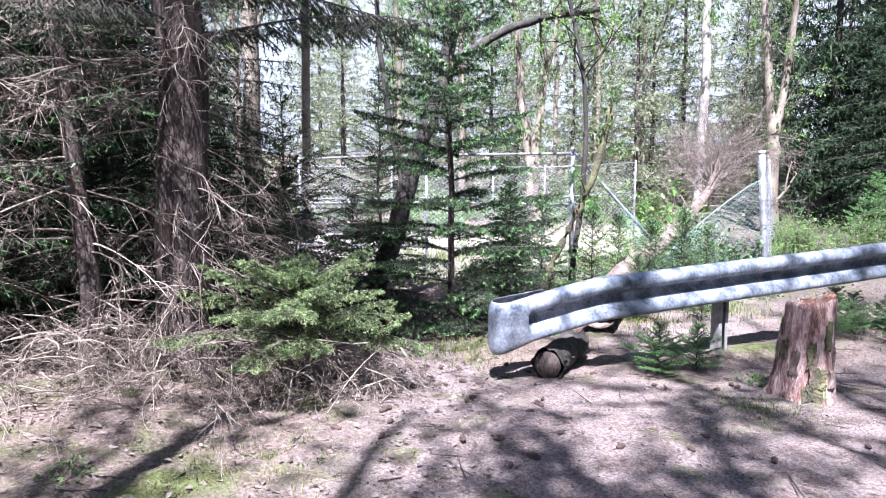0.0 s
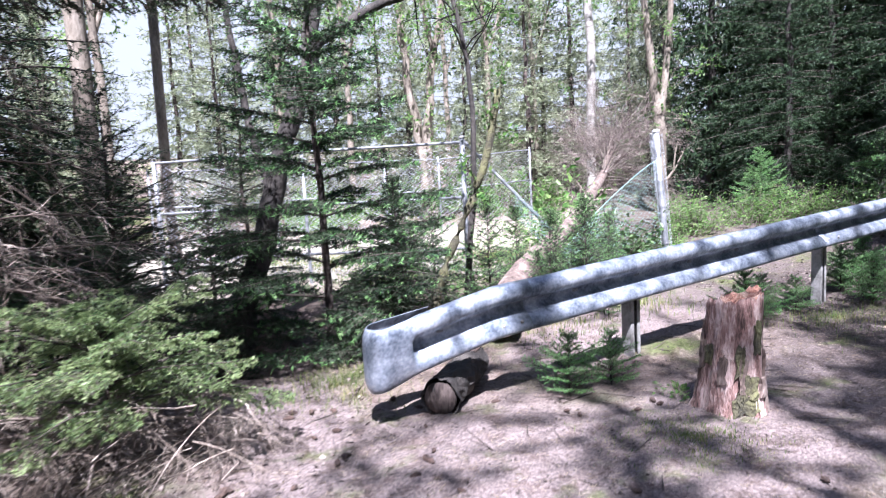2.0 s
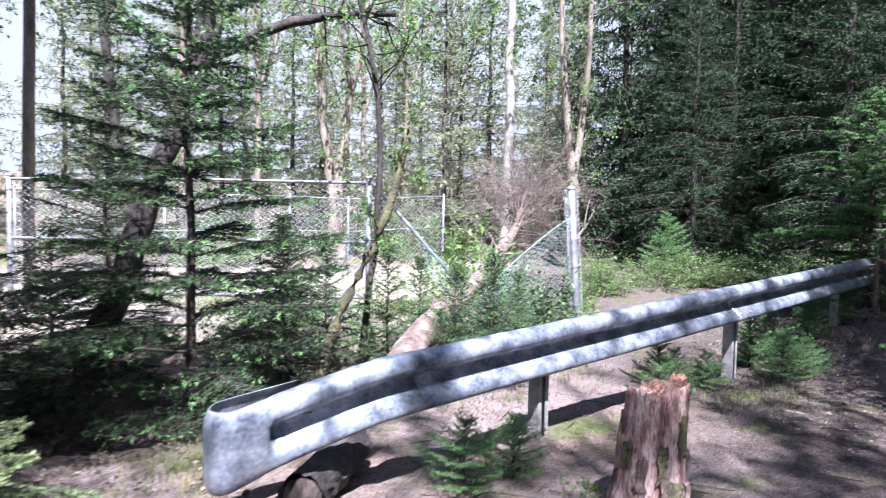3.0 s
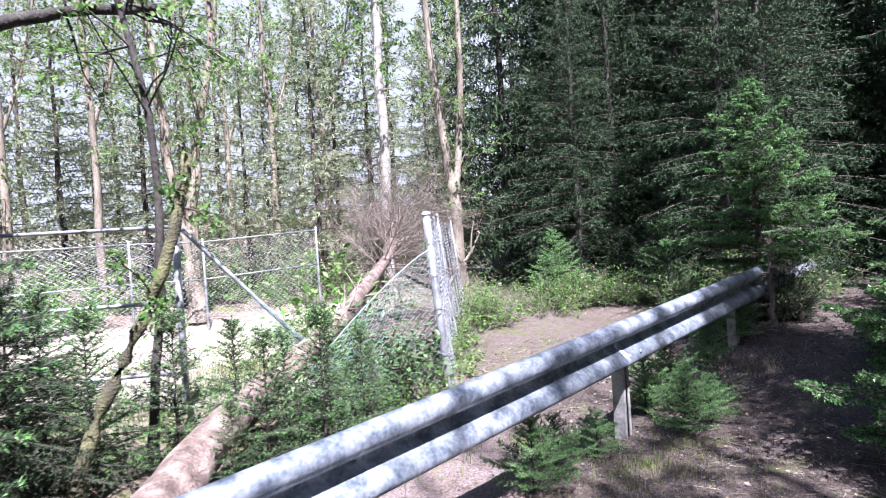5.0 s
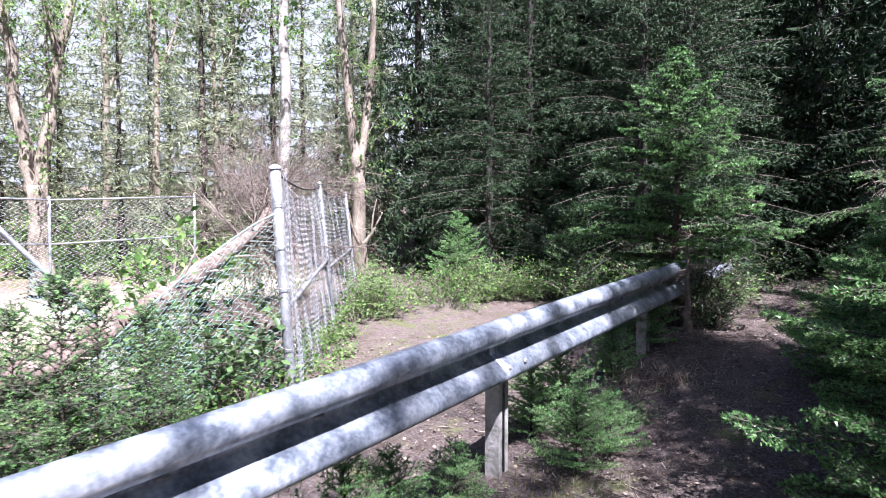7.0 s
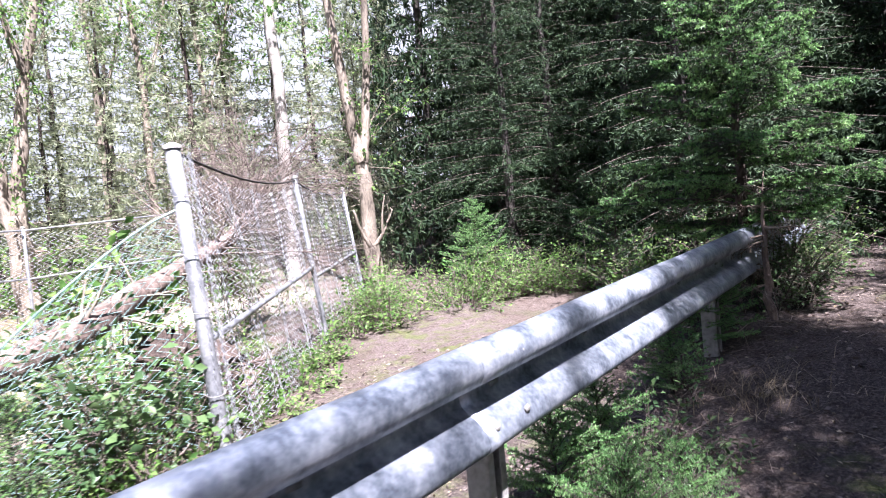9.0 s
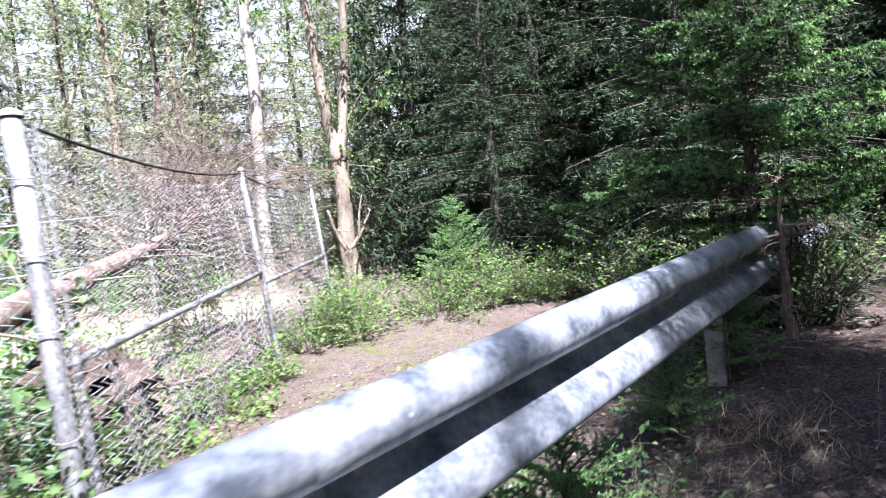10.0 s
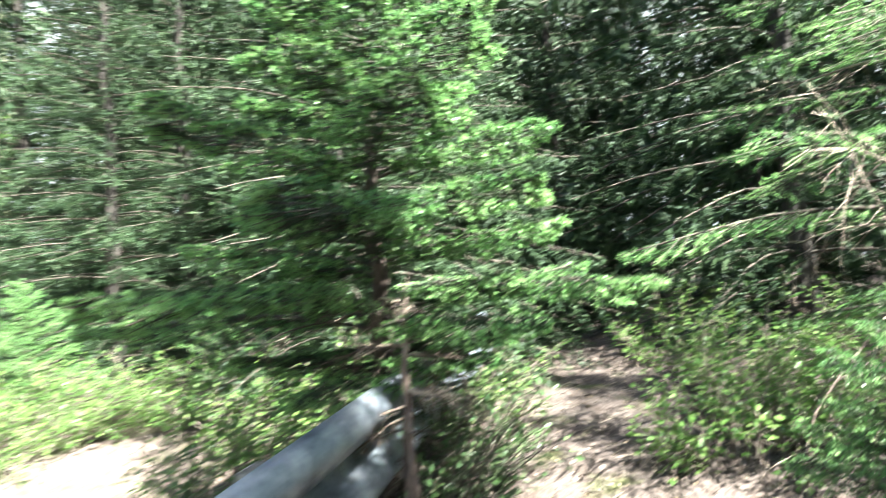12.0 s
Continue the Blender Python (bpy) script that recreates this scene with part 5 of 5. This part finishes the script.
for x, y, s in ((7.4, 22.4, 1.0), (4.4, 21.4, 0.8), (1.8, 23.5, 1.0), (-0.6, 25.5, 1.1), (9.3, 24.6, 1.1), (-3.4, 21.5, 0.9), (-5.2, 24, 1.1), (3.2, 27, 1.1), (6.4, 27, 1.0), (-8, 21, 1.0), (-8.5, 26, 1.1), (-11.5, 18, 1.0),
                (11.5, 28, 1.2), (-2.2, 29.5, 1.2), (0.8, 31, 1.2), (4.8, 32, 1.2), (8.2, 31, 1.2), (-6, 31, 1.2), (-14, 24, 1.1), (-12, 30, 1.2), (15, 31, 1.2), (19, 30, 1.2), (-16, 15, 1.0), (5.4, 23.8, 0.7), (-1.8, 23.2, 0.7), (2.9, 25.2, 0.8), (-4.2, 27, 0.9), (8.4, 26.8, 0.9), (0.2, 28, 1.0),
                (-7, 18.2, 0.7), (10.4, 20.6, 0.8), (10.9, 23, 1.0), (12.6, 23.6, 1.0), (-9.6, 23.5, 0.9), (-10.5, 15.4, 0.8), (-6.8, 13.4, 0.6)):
    again(sunlit_far, x, y, rng_f.uniform(0, 360), s * rng_f.uniform(0.85, 1.1))

# ---- shrubs, herbs and brush ----
bush("shrub", "leafy green shrub by the path", "shrub", at(8.75, 12.9), 0.8, 0.85, 60, 26, 0.055, LEAF, 101)
bush("shrub", "leafy green shrub by the path", "shrub", at(10.2, 12.8), 0.9, 0.8, 60, 26, 0.055, LEAF, 102)
bush("shrub", "dense leafy green shrub round the sapling", "shrub", at(9.55, 13.1), 0.9, 0.85, 90, 30, 0.055, LEAF, 1011)
bush("shrub", "dense leafy green shrub at the forest edge", "shrub", at(10.75, 12.3), 0.9, 0.9, 90, 30, 0.055, LEAF, 1012)
bush("shrub", "low leafy shrub at the fence foot", "shrub", at(7.35, 12.6), 0.55, 0.9, 50, 24, 0.06, LEAF, 103)
bush("shrub", "low leafy shrub at the fence foot", "shrub", at(8.3, 15.2), 0.5, 0.7, 40, 22, 0.06, LEAF, 104)
bush("elder_shrub", "sunlit broad-leaved shrub beside the fallen tree", "shrub", at(4.05, 11.3), 0.5, 1.5, 26, 20, 0.13, LEAF, 105)
bush("elder_shrub", "sunlit broad-leaved shrub under the torn mesh", "shrub", at(4.2, 9.85), 0.5, 0.75, 40, 18, 0.07, LEAF, 106)
bush("bramble", "sprawling bramble below the fallen trunk", "shrub", at(3.55, 8.9), 0.7, 0.5, 50, 20, 0.06, LEAF, 107)
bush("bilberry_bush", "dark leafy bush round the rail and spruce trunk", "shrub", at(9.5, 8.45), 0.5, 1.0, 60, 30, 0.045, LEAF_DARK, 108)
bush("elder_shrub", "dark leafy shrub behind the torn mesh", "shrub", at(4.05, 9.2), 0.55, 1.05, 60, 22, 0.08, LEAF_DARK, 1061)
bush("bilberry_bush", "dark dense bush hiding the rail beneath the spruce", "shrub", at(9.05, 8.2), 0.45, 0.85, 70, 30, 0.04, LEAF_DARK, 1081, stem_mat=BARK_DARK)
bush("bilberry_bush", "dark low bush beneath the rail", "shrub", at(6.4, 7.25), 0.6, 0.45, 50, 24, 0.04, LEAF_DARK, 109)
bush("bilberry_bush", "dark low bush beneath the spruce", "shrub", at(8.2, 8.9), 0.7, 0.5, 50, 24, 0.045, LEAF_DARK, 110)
bush("herb", "small green herb among moss", "herb", at(-1.75, 2.75), 0.14, 0.12, 12, 8, 0.03, LEAF, 111)
bush("herb", "small green herb among moss", "herb", at(2.42, 4.75), 0.16, 0.1, 14, 8, 0.04, LEAF, 112)

for i, (x, y, r, h, n) in enumerate(((3.2, 8.0, 0.9, 0.4, 40), (2.2, 9.2, 0.8, 0.45, 40), (1.2, 8.6, 0.7, 0.5, 34), (3.0, 9.6, 0.7, 0.5, 40), (4.3, 8.6, 0.5, 0.4, 34), (0.4, 9.4, 0.8, 0.4, 30), (2.6, 10.9, 0.9, 0.4, 34), (1.0, 11.2, 0.9, 0.35, 30), (3.9, 12.6, 0.8, 0.5, 30), (5.0, 14.5, 0.9, 0.6, 30), (5.0, 13.2, 0.7, 0.6, 30), (5.9, 14.6, 0.7, 0.7, 30), (4.2, 15.2, 0.9, 0.5, 30), (6.7, 16.0, 0.9, 0.8, 30), (3.1, 14.2, 0.9, 0.35, 26), (1.8, 13.2, 0.9, 0.3, 26), (0.8, 15, 1.0, 0.4, 26), (-1.2, 14, 1.0, 0.4, 26), (5.2, 12.0, 0.5, 0.5, 26))):
    bush("undergrowth", "sunlit green herbs and low shoots near the fence", "shrub", at(x, y), r, h, n, 20, 0.05, LEAF, 210 + i, group="herbs near the fence")
for i, (x, y, r, h) in enumerate(((3.4, 7.5, 0.7, 0.1), (2.2, 6.9, 0.8, 0.08),  (1.0, 10.3, 1.2, 0.2), (3.0, 12, 1.4, 0.2), (0, 13, 1.5, 0.2))):
    tuft("grass_tuft", "short green and dry grass near the fence", at(x, y), r, h, int(1500 * r), GRASS, 230 + i, 0.006)
rng_u = np.random.default_rng(160)
for i in range(16):
    x, y = rng_u.uniform(-5, 7), rng_u.uniform(19.4, 23)
    bush("undergrowth", "sunlit leafy undergrowth on the slope", "shrub", at(x, y), 1.1, rng_u.uniform(0.7, 1.5), 26, 26, 0.12, LEAF, 170 + i, group="undergrowth on the slope")
for i, (x, y) in enumerate(((10.4, 9.7), (12.2, 7.4), (12.4, 10.1), (10.9, 10.2), (12.9, 6.4), (9.9, 10.6), (14.2, 8.5), (9.0, 9.6), (11.2, 6.6), (9.7, 9.0), (14.9, 8.0), (14.2, 11.0), (10.9, 7.0), (11.2, 9.3), (12.9, 8.0), (12.2, 9.7), (10.5, 9.0), (10.3, 7.0))):
    bush("undergrowth", "green leafy undergrowth beside the narrow path", "shrub", at(x, y), 0.6, rng_u.uniform(0.4, 0.85), 40, 28, 0.05, LEAF, 190 + i, group="undergrowth by the narrow path")
tuft("grass_tuft", "dry pale grass tuft at the path edge", at(7.4, 7.25), 0.4, 0.13, 260, DRYGRASS, 121, 0.004, 2.4)
tuft("grass_tuft", "dry grass and moss at the ditch edge", at(0.15, 5.6), 0.6, 0.1, 900, GRASS, 122)
tuft("grass_tuft", "short grass on a mossy mound", at(2.05, 3.95), 0.4, 0.035, 2200, GRASS, 123)
tuft("grass_tuft", "short grass along the rail", at(4.9, 6.2), 0.8, 0.09, 1200, GRASS, 124)
tuft("grass_tuft", "short grass and moss among dry litter", at(-0.9, 3.1), 0.8, 0.035, 2600, GRASS, 125)
for i, (x, y, r, h) in enumerate(((5.05, 9.75, 0.4, 0.35), (5.5, 10.5, 0.4, 0.4), (5.95, 11.3, 0.4, 0.4), (6.75, 12.3, 0.5, 0.6), (7.6, 13.2, 0.55, 0.8), (8.0, 14.2, 0.5, 0.6))):
    bush("shrub", "fresh green herbs along the fence foot", "shrub", at(x, y), r, h, 40, 22, 0.05, LEAF, 250 + i, group="herbs along the fence foot")


def brush_pile(where, rx, ry, n, seed, label):
    rng = np.random.default_rng(seed)
    g = Geo()
    for _ in range(n):
        x, y = rng.uniform(-rx, rx), rng.uniform(-ry, ry)
        a = rng.uniform(0, 6.28)
        p = (x, y, float(land(where[0] + x, where[1] + y)) - where[2] + rng.uniform(0.02, 0.45))
        dead_branch(g, p, (math.cos(a), math.sin(a), rng.uniform(-0.5, 0.3)), rng.uniform(0.3, 0.8), rng, r=0.0045, sag=-0.8, sub=14)
    ob = new("brushwood", g.mesh("brushwood", [DEADWOOD]))
    ob.location = where
    return tagged(ob, label, "brushwood", kind="stuff")


brush_pile(at(-2.3, 4.0), 0.9, 0.5, 70, 131, "tangled heap of dry grey spruce twigs")
brush_pile(at(-1.0, 4.3), 0.75, 0.3, 60, 132, "dry twigs under the young spruce")
brush_pile(at(-2.9, 3.5), 0.7, 0.4, 50, 134, "dry twigs hanging over the moss")
brush_pile(at(-3.2, 4.6), 0.8, 0.5, 30, 135, "tangle of dry spruce twigs")
brush_pile(at(8.6, 8.0), 0.5, 0.4, 12, 133, "dry twigs at the spruce foot")


def litter(name, label, n, area, mat, seed, kind_of, size):
    """Small fallen pieces scattered on the soil."""
    rng = np.random.default_rng(seed)
    x = rng.uniform(area[0], area[2], n)
    y = rng.uniform(area[1], area[3], n)
    z = land(x, y)
    g = Geo()
    a = rng.uniform(0, 6.28, n)
    if kind_of == "stick":
        L = size * rng.uniform(0.3, 1.4, n)
        d = np.stack([np.cos(a), np.sin(a), rng.normal(size=n) * 0.08], 1)
        p = np.stack([x, y, z + 0.006], 1)
        g.sticks(p, p + d * L[:, None], size * 0.018 + 0.0008, size * 0.012 + 0.0005)
    else:
        d = np.stack([np.cos(a), np.sin(a), rng.normal(size=n) * 0.25], 1)
        g.leaves(np.stack([x, y, z + 0.005], 1), d, size, rng, slim=0.6)
    ob = new(name, g.mesh(name, [mat]))
    return tagged(ob, label, "litter", kind="stuff")


litter("twig_litter", "thin fallen twigs scattered over the soil", 2600, (-3, 1.2, 8, 7.5), TWIG_BROWN, 141, "stick", 0.09)
litter("twig_litter", "dark broken spruce twigs lying on the soil", 260, (-2.6, 1.6, 7, 6.8), BRANCH, 145, "stick", 0.24)
litter("bark_litter", "dark flakes of bark and cone scales on the soil", 5000, (-2.6, 1.4, 7, 6.6), BRANCH, 146, "leaf", 0.022)
litter("needle_litter", "dry needles and stalks strewn on the soil", 9000, (-2.6, 1.4, 6.5, 6.4), DRYGRASS, 142, "stick", 0.035)
litter("leaf_litter", "dry brown leaves strewn on the forest floor", 6500, (4.5, 4.5, 16, 11), TWIG_BROWN, 143, "leaf", 0.04)
litter("leaf_litter", "pale dry leaf scraps on the narrow path", 3200, (4.5, 4.8, 15, 11), DRYGRASS, 147, "leaf", 0.028)
litter("twig_litter", "thin pale twigs on the narrow path", 1500, (4.5, 4.8, 14, 10.5), DEADWOOD, 148, "stick", 0.12)
litter("leaf_litter", "dry brown leaves under the brush", 1500, (-3, 2.5, 0.5, 6.5), TWIG_BROWN, 144, "leaf", 0.045)


def cones():
    rng = np.random.default_rng(150)
    g = Geo()
    k = 9
    s = np.linspace(0, 1, k)
    pts = np.stack([s * 0.075, 0 * s, 0 * s], 1)
    prof = 0.016 * np.sin(np.pi * (0.12 + 0.82 * s)) * (1 + 0.22 * (np.arange(k) % 2))
    g.tube(pts, prof, 8, rough=0.15, rng=rng)
    me = g.mesh("spruce_cone", [CONE], False)
    for i in range(46):
        x, y = rng.uniform(-0.9, 2.6), rng.uniform(3.0, 5.4)
        ob = new("spruce_cone", me)
        ob.matrix_basis = Matrix.Translation(at(x, y, 0.013)) @ Matrix.Rotation(rng.uniform(0, 6.28), 4, "Z") @ Matrix.Scale(rng.uniform(0.6, 1.1), 4)
        tagged(ob, "small dark spruce cone lying on the soil", "cone", "spruce cones on the soil")


cones()
